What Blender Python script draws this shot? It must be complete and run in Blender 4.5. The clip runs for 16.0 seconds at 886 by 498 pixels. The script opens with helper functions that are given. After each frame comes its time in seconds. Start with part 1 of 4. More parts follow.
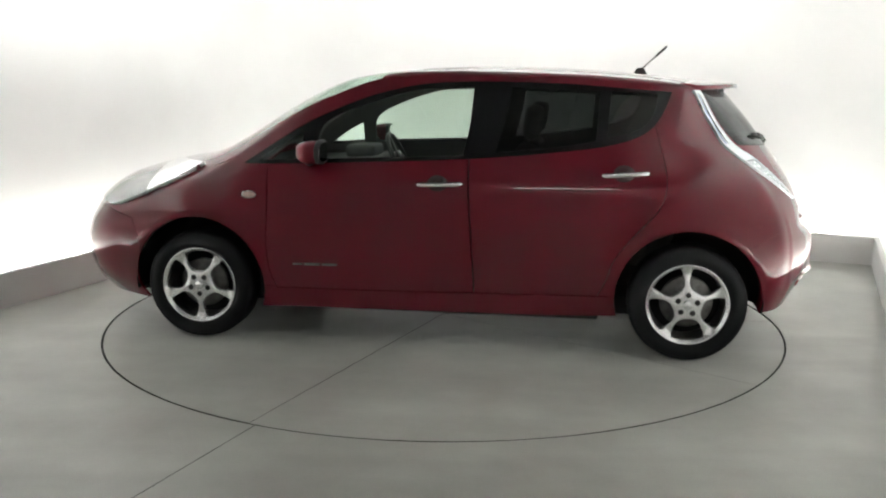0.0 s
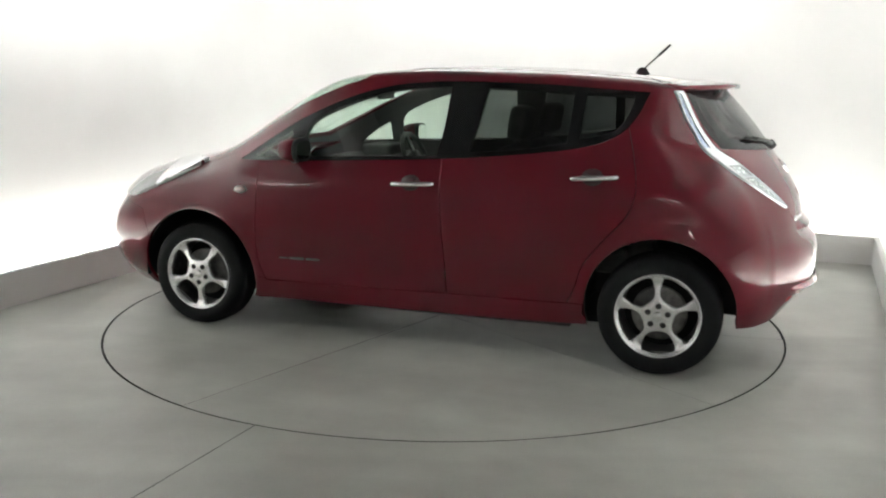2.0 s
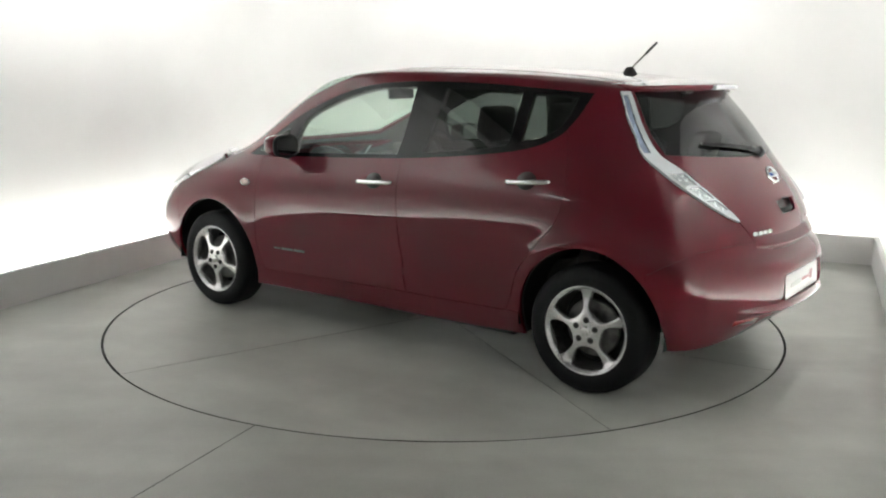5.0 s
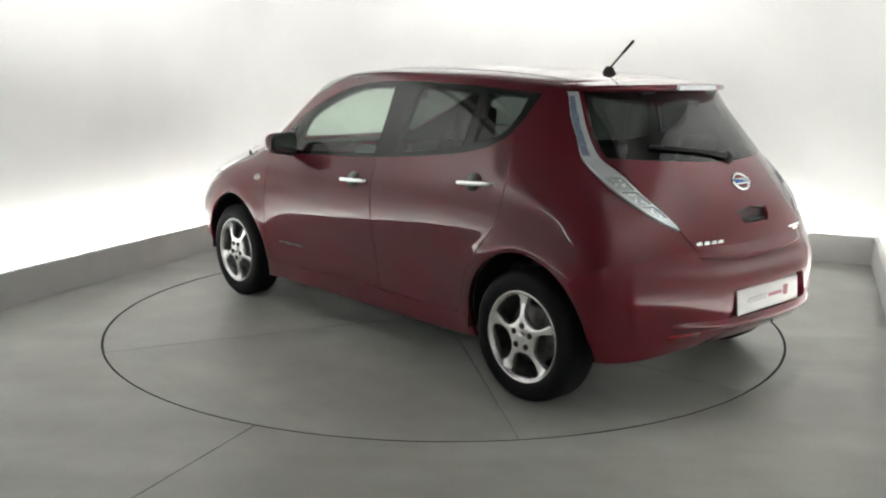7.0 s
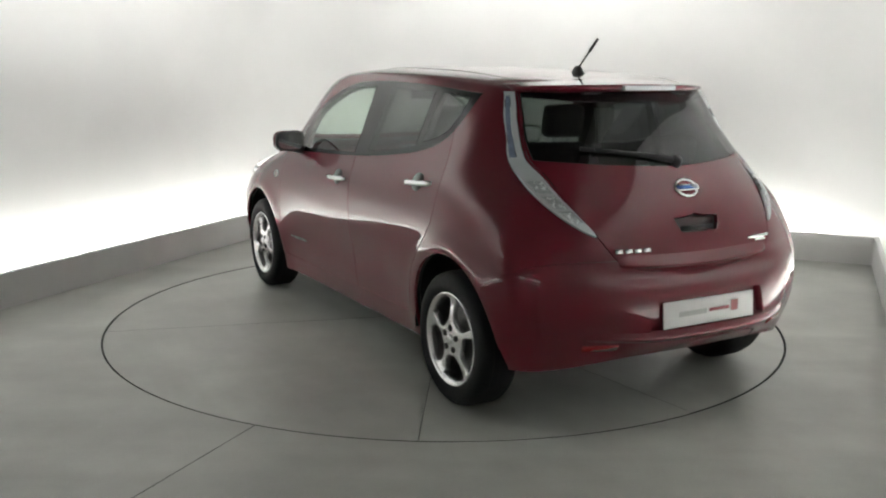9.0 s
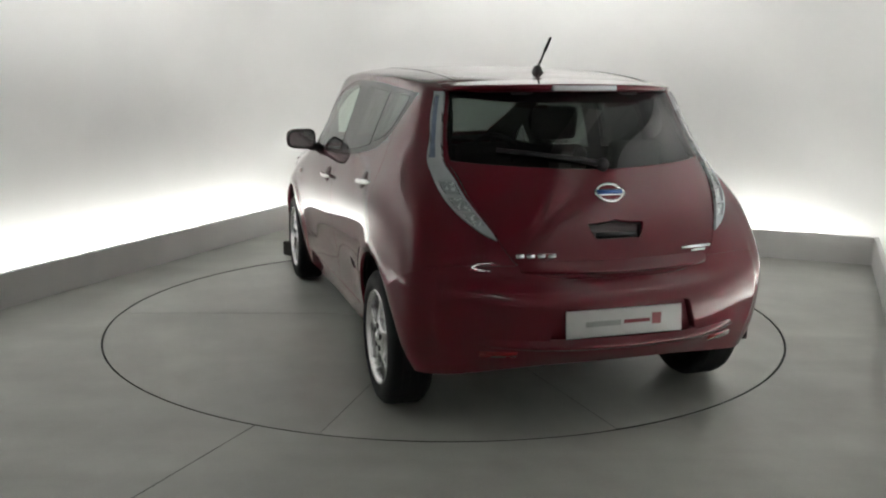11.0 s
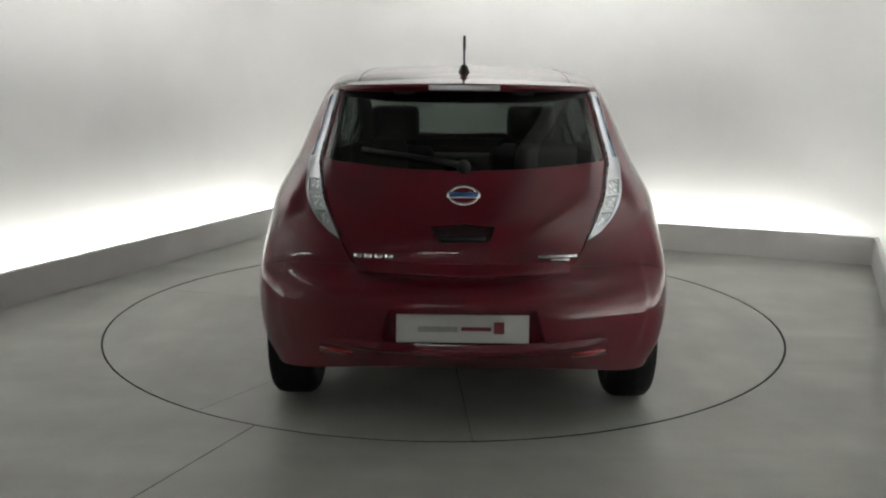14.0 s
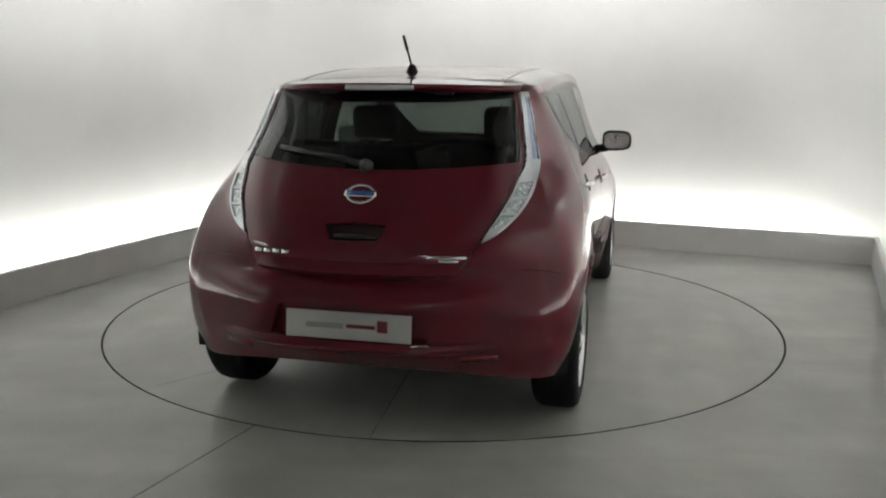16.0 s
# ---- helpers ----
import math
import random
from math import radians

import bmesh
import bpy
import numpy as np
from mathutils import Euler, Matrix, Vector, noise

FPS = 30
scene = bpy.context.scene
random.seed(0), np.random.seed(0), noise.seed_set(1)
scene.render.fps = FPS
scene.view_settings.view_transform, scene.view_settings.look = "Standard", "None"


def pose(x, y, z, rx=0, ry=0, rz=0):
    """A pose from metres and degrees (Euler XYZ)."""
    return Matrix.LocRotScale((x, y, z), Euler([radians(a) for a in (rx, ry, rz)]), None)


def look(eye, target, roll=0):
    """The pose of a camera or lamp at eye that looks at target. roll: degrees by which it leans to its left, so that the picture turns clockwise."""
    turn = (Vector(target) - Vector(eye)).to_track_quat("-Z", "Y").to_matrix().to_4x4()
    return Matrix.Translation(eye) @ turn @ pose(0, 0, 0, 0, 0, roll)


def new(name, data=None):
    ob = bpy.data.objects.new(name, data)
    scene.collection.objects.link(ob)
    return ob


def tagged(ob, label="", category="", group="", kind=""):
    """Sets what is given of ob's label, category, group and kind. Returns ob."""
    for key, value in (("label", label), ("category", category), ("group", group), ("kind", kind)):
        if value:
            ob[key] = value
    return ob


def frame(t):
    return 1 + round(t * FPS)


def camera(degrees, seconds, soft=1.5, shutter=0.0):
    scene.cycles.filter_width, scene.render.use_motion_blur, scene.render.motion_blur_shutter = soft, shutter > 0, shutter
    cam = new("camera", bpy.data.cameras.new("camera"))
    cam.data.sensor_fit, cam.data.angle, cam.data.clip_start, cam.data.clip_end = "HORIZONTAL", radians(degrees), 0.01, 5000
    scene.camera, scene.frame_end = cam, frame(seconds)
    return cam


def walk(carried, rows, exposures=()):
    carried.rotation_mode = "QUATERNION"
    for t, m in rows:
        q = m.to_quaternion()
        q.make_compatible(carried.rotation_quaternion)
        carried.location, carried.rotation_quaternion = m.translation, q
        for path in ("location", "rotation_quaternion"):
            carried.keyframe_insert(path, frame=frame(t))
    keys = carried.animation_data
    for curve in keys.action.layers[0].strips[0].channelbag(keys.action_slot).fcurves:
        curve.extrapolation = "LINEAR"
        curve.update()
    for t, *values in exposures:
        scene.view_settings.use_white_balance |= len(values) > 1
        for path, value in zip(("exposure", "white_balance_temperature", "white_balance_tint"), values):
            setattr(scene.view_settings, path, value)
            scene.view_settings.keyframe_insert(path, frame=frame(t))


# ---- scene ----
# camera on a fixed stand in the corner of the booth
cam = camera(52.5857, 16.0, soft=2.1)
EYE, AIM = (0.0, -5.5174, 1.4871), (-0.0063, 0.0, 0.4169)
STAND = look(EYE, AIM, 0.3382)
walk(cam, [(0.0, STAND), (16.0, STAND)],
     exposures=[(0.0, 0.08), (4.0, 0.02), (7.0, -0.14), (9.0, -0.36), (11.5, -0.66), (14.0, -0.68), (16.0, -0.57)])

# ---- light ----
world = bpy.data.worlds.new("world")
scene.world = world
world.use_nodes = True
world.node_tree.nodes["Background"].inputs[0].default_value = (0.02, 0.02, 0.02, 1)
world.node_tree.nodes["Background"].inputs[1].default_value = 0.2
# plinth strips, then unseen upper strips added to brighten the walls
STRIP_POWER, UPPER_FILL_POWER = 21.0, 36.0

# car space: x forward from the rear axle, y to the car's left, z up
AX, AY = 1.4054, 0.1087          # the turntable's axis in car space
R_TABLE = 2.027


def heading(t):
    s = t / 16.0
    return 2.9944 - 1.577 * s - 0.0962 * s * s + 0.0207 * s ** 3


# ---- materials ----
def material(name, colour, rough=0.5, metal=0.0, coat=0.0, vary=0.0, scale=8.0, bump=0.0, bump_scale=200.0, spec=0.5):
    m = bpy.data.materials.new(name)
    m.use_nodes = True
    nt = m.node_tree
    b = nt.nodes["Principled BSDF"]
    b.inputs["Base Color"].default_value = (*colour, 1)
    b.inputs["Roughness"].default_value = rough
    b.inputs["Metallic"].default_value = metal
    b.inputs["Coat Weight"].default_value = coat
    b.inputs["Coat Roughness"].default_value = 0.02
    b.inputs["Coat IOR"].default_value = 1.5
    b.inputs["Specular IOR Level"].default_value = spec
    co = nt.nodes.new("ShaderNodeTexCoord")
    if vary:
        n = nt.nodes.new("ShaderNodeTexNoise")
        n.inputs["Scale"].default_value = scale
        n.inputs["Detail"].default_value = 6
        nt.links.new(co.outputs["Object"], n.inputs["Vector"])
        r = nt.nodes.new("ShaderNodeMapRange")
        r.inputs["From Min"].default_value, r.inputs["From Max"].default_value = 0.3, 0.7
        r.inputs["To Min"].default_value, r.inputs["To Max"].default_value = 1 - vary, 1 + vary
        nt.links.new(n.outputs["Fac"], r.inputs["Value"])
        mix = nt.nodes.new("ShaderNodeVectorMath")
        mix.operation = "SCALE"
        mix.inputs[0].default_value = colour
        nt.links.new(r.outputs["Result"], mix.inputs["Scale"])
        nt.links.new(mix.outputs["Vector"], b.inputs["Base Color"])
        r2 = nt.nodes.new("ShaderNodeMapRange")
        r2.inputs["From Min"].default_value, r2.inputs["From Max"].default_value = 0.3, 0.7
        r2.inputs["To Min"].default_value, r2.inputs["To Max"].default_value = max(0.02, rough - min(0.08, vary)), min(1, rough + min(0.08, vary))
        nt.links.new(n.outputs["Fac"], r2.inputs["Value"])
        nt.links.new(r2.outputs["Result"], b.inputs["Roughness"])
    if bump:
        n2 = nt.nodes.new("ShaderNodeTexNoise")
        n2.inputs["Scale"].default_value = bump_scale
        n2.inputs["Detail"].default_value = 3
        nt.links.new(co.outputs["Object"], n2.inputs["Vector"])
        bp = nt.nodes.new("ShaderNodeBump")
        bp.inputs["Strength"].default_value = bump
        bp.inputs["Distance"].default_value = 0.002
        nt.links.new(n2.outputs["Fac"], bp.inputs["Height"])
        nt.links.new(bp.outputs["Normal"], b.inputs["Normal"])
    return m


def floor_material(name, colour):
    """Painted concrete: worn patches, drag marks and a fine grain."""
    m = material(name, colour, 0.4, bump=0.12, bump_scale=90)
    nt = m.node_tree
    b = nt.nodes["Principled BSDF"]
    co = nt.nodes.new("ShaderNodeTexCoord")
    total = None
    for scale, detail, depth, stretch in ((0.55, 4, 0.16, (1, 1, 1)), (3.2, 8, 0.10, (1, 1, 1)), (1.1, 6, 0.10, (0.35, 3.0, 1)), (160.0, 2, 0.06, (1, 1, 1))):
        mp = nt.nodes.new("ShaderNodeMapping")
        mp.inputs["Scale"].default_value = stretch
        mp.inputs["Rotation"].default_value = (0, 0, 0.9)
        nt.links.new(co.outputs["Object"], mp.inputs["Vector"])
        n = nt.nodes.new("ShaderNodeTexNoise")
        n.inputs["Scale"].default_value, n.inputs["Detail"].default_value = scale, detail
        nt.links.new(mp.outputs["Vector"], n.inputs["Vector"])
        r = nt.nodes.new("ShaderNodeMapRange")
        r.inputs["From Min"].default_value, r.inputs["From Max"].default_value = 0.3, 0.7
        r.inputs["To Min"].default_value, r.inputs["To Max"].default_value = 1 - depth, 1 + depth
        nt.links.new(n.outputs["Fac"], r.inputs["Value"])
        if total is None:
            total = r.outputs["Result"]
        else:
            mul = nt.nodes.new("ShaderNodeMath")
            mul.operation = "MULTIPLY"
            nt.links.new(total, mul.inputs[0])
            nt.links.new(r.outputs["Result"], mul.inputs[1])
            total = mul.outputs[0]
    sc = nt.nodes.new("ShaderNodeVectorMath")
    sc.operation = "SCALE"
    sc.inputs[0].default_value = colour
    nt.links.new(total, sc.inputs["Scale"])
    nt.links.new(sc.outputs["Vector"], b.inputs["Base Color"])
    rr = nt.nodes.new("ShaderNodeMath")
    rr.operation = "MULTIPLY"
    rr.inputs[1].default_value = 0.38
    nt.links.new(total, rr.inputs[0])
    nt.links.new(rr.outputs[0], b.inputs["Roughness"])
    return m


def glow(name, colour, power):
    m = bpy.data.materials.new(name)
    m.use_nodes = True
    b = m.node_tree.nodes["Principled BSDF"]
    b.inputs["Base Color"].default_value = (*colour, 1)
    b.inputs["Emission Color"].default_value = (*colour, 1)
    b.inputs["Emission Strength"].default_value = power
    return m


def pane(name, tint, gloss=0.06):
    """Thin glass: tinted see-through, with a gloss that grows at grazing angles."""
    m = bpy.data.materials.new(name)
    m.use_nodes = True
    nt = m.node_tree
    nt.nodes.remove(nt.nodes["Principled BSDF"])
    out = nt.nodes["Material Output"]
    t = nt.nodes.new("ShaderNodeBsdfTransparent")
    t.inputs[0].default_value = (*tint, 1)
    g = nt.nodes.new("ShaderNodeBsdfGlossy")
    g.inputs["Roughness"].default_value = 0.02
    lw = nt.nodes.new("ShaderNodeLayerWeight")
    lw.inputs["Blend"].default_value = 0.5
    pw = nt.nodes.new("ShaderNodeMath")
    pw.operation = "POWER"
    pw.inputs[1].default_value = 4.0
    nt.links.new(lw.outputs["Facing"], pw.inputs[0])
    f = nt.nodes.new("ShaderNodeMath")
    f.operation = "MULTIPLY_ADD"
    f.inputs[1].default_value, f.inputs[2].default_value = 0.8, gloss
    nt.links.new(pw.outputs[0], f.inputs[0])
    x = nt.nodes.new("ShaderNodeMixShader")
    nt.links.new(f.outputs[0], x.inputs[0])
    nt.links.new(t.outputs[0], x.inputs[1])
    nt.links.new(g.outputs[0], x.inputs[2])
    nt.links.new(x.outputs[0], out.inputs[0])
    return m


M_PAINT = material("red_paint", (0.120, 0.0048, 0.0135), 0.42, 0.12, 1.0, vary=0.06, scale=900.0, spec=0.12)
# darkened body red: stands for the shade in the cups and grip pocket
M_CUP_SHADE = material("cup_shade_red", (0.03, 0.004, 0.006), 0.35, 0.0, 0.4, vary=0.1, scale=40)
M_BLACK = material("black_plastic", (0.012, 0.012, 0.013), 0.45, vary=0.2, scale=60, bump=0.2)
M_GLOSSBLACK = material("gloss_black_trim", (0.008, 0.008, 0.009), 0.22, coat=0.1, vary=0.04, scale=2.5, spec=0.3)
M_RUBBER = material("tyre_rubber", (0.009, 0.009, 0.010), 0.7, vary=0.25, scale=30, bump=0.35, bump_scale=120, spec=0.25)
M_ALLOY = material("silver_alloy", (0.82, 0.82, 0.83), 0.24, 0.85, 0.6, vary=0.015, scale=4)
M_STEEL = material("brake_steel", (0.17, 0.165, 0.16), 0.5, 0.8, vary=0.3, scale=30)
M_DARKSTEEL = material("dark_steel", (0.06, 0.06, 0.06), 0.5, 0.6, vary=0.2, scale=60)
M_CHROME = material("chrome", (0.85, 0.85, 0.86), 0.08, 1.0, vary=0.03, scale=50)
M_LINER = material("cabin_lining", (0.08, 0.08, 0.076), 0.85, vary=0.15, scale=120, bump=0.3)
M_HEADLINER = material("headliner", (0.33, 0.32, 0.29), 0.9, vary=0.08, scale=150, bump=0.2)
M_SEAT = material("seat_cloth", (0.07, 0.07, 0.068), 0.9, vary=0.2, scale=160, bump=0.5, bump_scale=300)
M_DASH = material("dash_plastic", (0.09, 0.09, 0.088), 0.7, vary=0.15, scale=80, bump=0.2)
M_UNDER = material("underbody", (0.01, 0.01, 0.01), 0.9, vary=0.3, scale=10)
M_GLASS = pane("side_glass", (0.78, 0.88, 0.81), 0.09)
M_GLASS_DARK = pane("tinted_glass", (0.13, 0.145, 0.138), 0.045)
M_LAMP = material("lamp_reflector", (0.76, 0.79, 0.83), 0.12, 0.45, 1.0, vary=0.05, scale=12)
M_LAMP_CLEAR = material("headlamp_clear", (0.50, 0.52, 0.52), 0.12, 0.25, 1.0, vary=0.1, scale=12)
M_LAMP_BLUE = material("lamp_blue_insert", (0.33, 0.40, 0.55), 0.2, 0.5, 1.0, vary=0.2, scale=30)
M_LAMP_GREY = material("lamp_smoked_cell", (0.52, 0.56, 0.57), 0.25, 0.3, 1.0, vary=0.25, scale=60)
M_AMBER = material("indicator_lens", (0.55, 0.4, 0.36), 0.2, 0.0, 1.0, vary=0.1, scale=60)
M_REDLENS = material("red_lens", (0.25, 0.01, 0.012), 0.2, 0.0, 1.0, vary=0.1, scale=60)
M_PLATE = material("plate_white", (0.66, 0.66, 0.65), 0.35, vary=0.03, scale=12)
M_PLATE_GREY = material("plate_grey_print", (0.42, 0.43, 0.42), 0.4, vary=0.05, scale=30)
M_PLATE_RED = material("plate_red_print", (0.26, 0.05, 0.06), 0.4, vary=0.05, scale=30)
M_EMBLEM_BLUE = material("emblem_blue", (0.05, 0.12, 0.4), 0.15, 0.3, 1.0, vary=0.1, scale=60)
M_WALL = material("white_wall", (0.84, 0.84, 0.84), 0.85, vary=0.025, scale=1.5, bump=0.08, bump_scale=60)
M_BOUNCE_CURTAIN = material("bounce_curtain", (0.78, 0.78, 0.775), 0.9, vary=0.06, scale=20, bump=0.2)
M_CEILING = material("grey_ceiling", (0.22, 0.22, 0.22), 0.9, vary=0.05, scale=3)
M_PLINTH = material("plinth_paint", (0.84, 0.84, 0.83), 0.6, vary=0.04, scale=3, bump=0.08, bump_scale=80)
M_FLOOR = floor_material("grey_epoxy_floor", (0.476, 0.486, 0.448))
M_JOINT = material("joint_sealant", (0.22, 0.22, 0.205), 0.8, vary=0.5, scale=6)
M_GROOVE = material("dark_joint", (0.02, 0.02, 0.018), 0.9, vary=0.2, scale=20)
M_BOX = material("dark_box", (0.045, 0.042, 0.035), 0.8, vary=0.3, scale=12, bump=0.3)
M_STRIP = glow("led_strip", (1.0, 0.995, 0.955), STRIP_POWER)
M_TUBE = glow("lamp_tube", (1.0, 0.99, 0.96), 22.0)
M_UPPER_FILL = glow("upper_fill_strip", (1.0, 0.995, 0.955), UPPER_FILL_POWER)


# ---- mesh helpers ----
def mesh_of(name, bm, mat, smooth=True):
    me = bpy.data.meshes.new(name)
    for f in bm.faces:
        f.smooth = smooth
    bm.to_mesh(me)
    bm.free()
    me.materials.append(mat)
    return me


def part(name, bm, mat, parent, label="", smooth=True, at=None):
    """Link a bmesh as one mesh object under a thing or under a part."""
    ob = new(name, mesh_of(name, bm, mat, smooth))
    ob.parent = parent
    if at is not None:
        ob.matrix_basis = at
    if label:
        ob["label"] = label
    return ob


def thing(name, bm, mat, label, category, group="", kind="", smooth=False):
    ob = new(name, mesh_of(name, bm, mat, smooth))
    return tagged(ob, label, category, group, kind)


def box(x0, y0, z0, x1, y1, z1, bevel=0.0, seg=2):
    bm = bmesh.new()
    bmesh.ops.create_cube(bm, size=1.0)
    for v in bm.verts:
        v.co = Vector(((x0 + x1) / 2 + v.co.x * (x1 - x0), (y0 + y1) / 2 + v.co.y * (y1 - y0), (z0 + z1) / 2 + v.co.z * (z1 - z0)))
    if bevel:
        bmesh.ops.bevel(bm, geom=bm.edges[:], offset=bevel, segments=seg, profile=0.6, affect="EDGES")
    return bm


def lathe(profile, n=64, axis="y"):
    """Turn a profile of (radius, along) about an axis."""
    bm = bmesh.new()
    rings = []
    for r, a in profile:
        ring = []
        for k in range(n):
            w = 2 * math.pi * k / n
            p = (r * math.cos(w), a, r * math.sin(w)) if axis == "y" else (r * math.cos(w), r * math.sin(w), a)
            ring.append(bm.verts.new(p))
        rings.append(ring)
    for i in range(len(rings) - 1):
        for k in range(n):
            bm.faces.new((rings[i][k], rings[i][(k + 1) % n], rings[i + 1][(k + 1) % n], rings[i + 1][k]))
    bmesh.ops.recalc_face_normals(bm, faces=bm.faces[:])
    return bm


def tube(points, radius, n=10, taper=1.0):
    """A round bar along points."""
    bm = bmesh.new()
    rings = []
    pts = [Vector(p) for p in points]
    for i, p in enumerate(pts):
        d = (pts[min(i + 1, len(pts) - 1)] - pts[max(i - 1, 0)]).normalized()
        side = d.cross(Vector((0.13, 0.31, 0.94))).normalized()
        up = d.cross(side)
        r = radius * (1 + (taper - 1) * i / max(1, len(pts) - 1))
        rings.append([bm.verts.new(p + r * (math.cos(w) * side + math.sin(w) * up)) for w in [2 * math.pi * k / n for k in range(n)]])
    for i in range(len(rings) - 1):
        for k in range(n):
            bm.faces.new((rings[i][k], rings[i][(k + 1) % n], rings[i + 1][(k + 1) % n], rings[i + 1][k]))
    bm.faces.new(rings[0][::-1])
    bm.faces.new(rings[-1])
    bmesh.ops.recalc_face_normals(bm, faces=bm.faces[:])
    return bm


def prism(outline, depth_a, depth_b, axis="z"):
    """A flat outline with thickness, between two depths along an axis."""
    bm = bmesh.new()

    def at(p, d):
        return {"z": (p[0], p[1], d), "y": (p[0], d, p[1]), "x": (d, p[0], p[1])}[axis]
    lo = [bm.verts.new(at(p, depth_a)) for p in outline]
    hi = [bm.verts.new(at(p, depth_b)) for p in outline]
    bm.faces.new(lo)
    bm.faces.new(hi)
    for i in range(len(outline)):
        j = (i + 1) % len(outline)
        bm.faces.new((lo[i], lo[j], hi[j], hi[i]))
    bmesh.ops.recalc_face_normals(bm, faces=bm.faces[:])
    return bm


# ---- the booth ----
U_SIDE = Vector((-0.381, -0.9246, 0))          # along the side walls, towards the camera
C_LEFT = Vector((-1.388, 3.525, 0))
C_RIGHT = Vector((3.450, 1.572, 0))
F_LEFT = C_LEFT + U_SIDE * 10.4
F_RIGHT = C_RIGHT + U_SIDE * 8.9
ROOM = [C_LEFT, C_RIGHT, F_RIGHT, F_LEFT]
CEILING_Z = 3.2


def offset_room(d):
    """The booth's plan, moved outwards by d."""
    out = []
    for i in range(4):
        p, c, q = ROOM[i - 1], ROOM[i], ROOM[(i + 1) % 4]
        a, b = (c - p).normalized(), (q - c).normalized()
        na, nb = Vector((-a.y, a.x, 0)), Vector((-b.y, b.x, 0))
        k = d / (1 + na.dot(nb))
        out.append(c + (na + nb) * k)
    return out


def rounded_plan(d, radius, n=14):
    """The booth's plan moved outwards, with rounded corners."""
    pts = offset_room(d)
    out = []
    for i in range(4):
        p, c, q = pts[i - 1], pts[i], pts[(i + 1) % 4]
        a, b = (p - c).normalized() * radius, (q - c).normalized() * radius
        for k in range(n + 1):
            s = k / n
            out.append((c + a) * (1 - s) ** 2 + 2 * c * s * (1 - s) + (c + b) * s * s)
    return out


def dark_sides(ob):
    """The dark joint colour on the upright sides of the round joint."""
    ob.data.materials.append(M_GROOVE)
    for f in ob.data.polygons:
        if abs(f.normal.z) < 0.5:
            f.material_index = 1


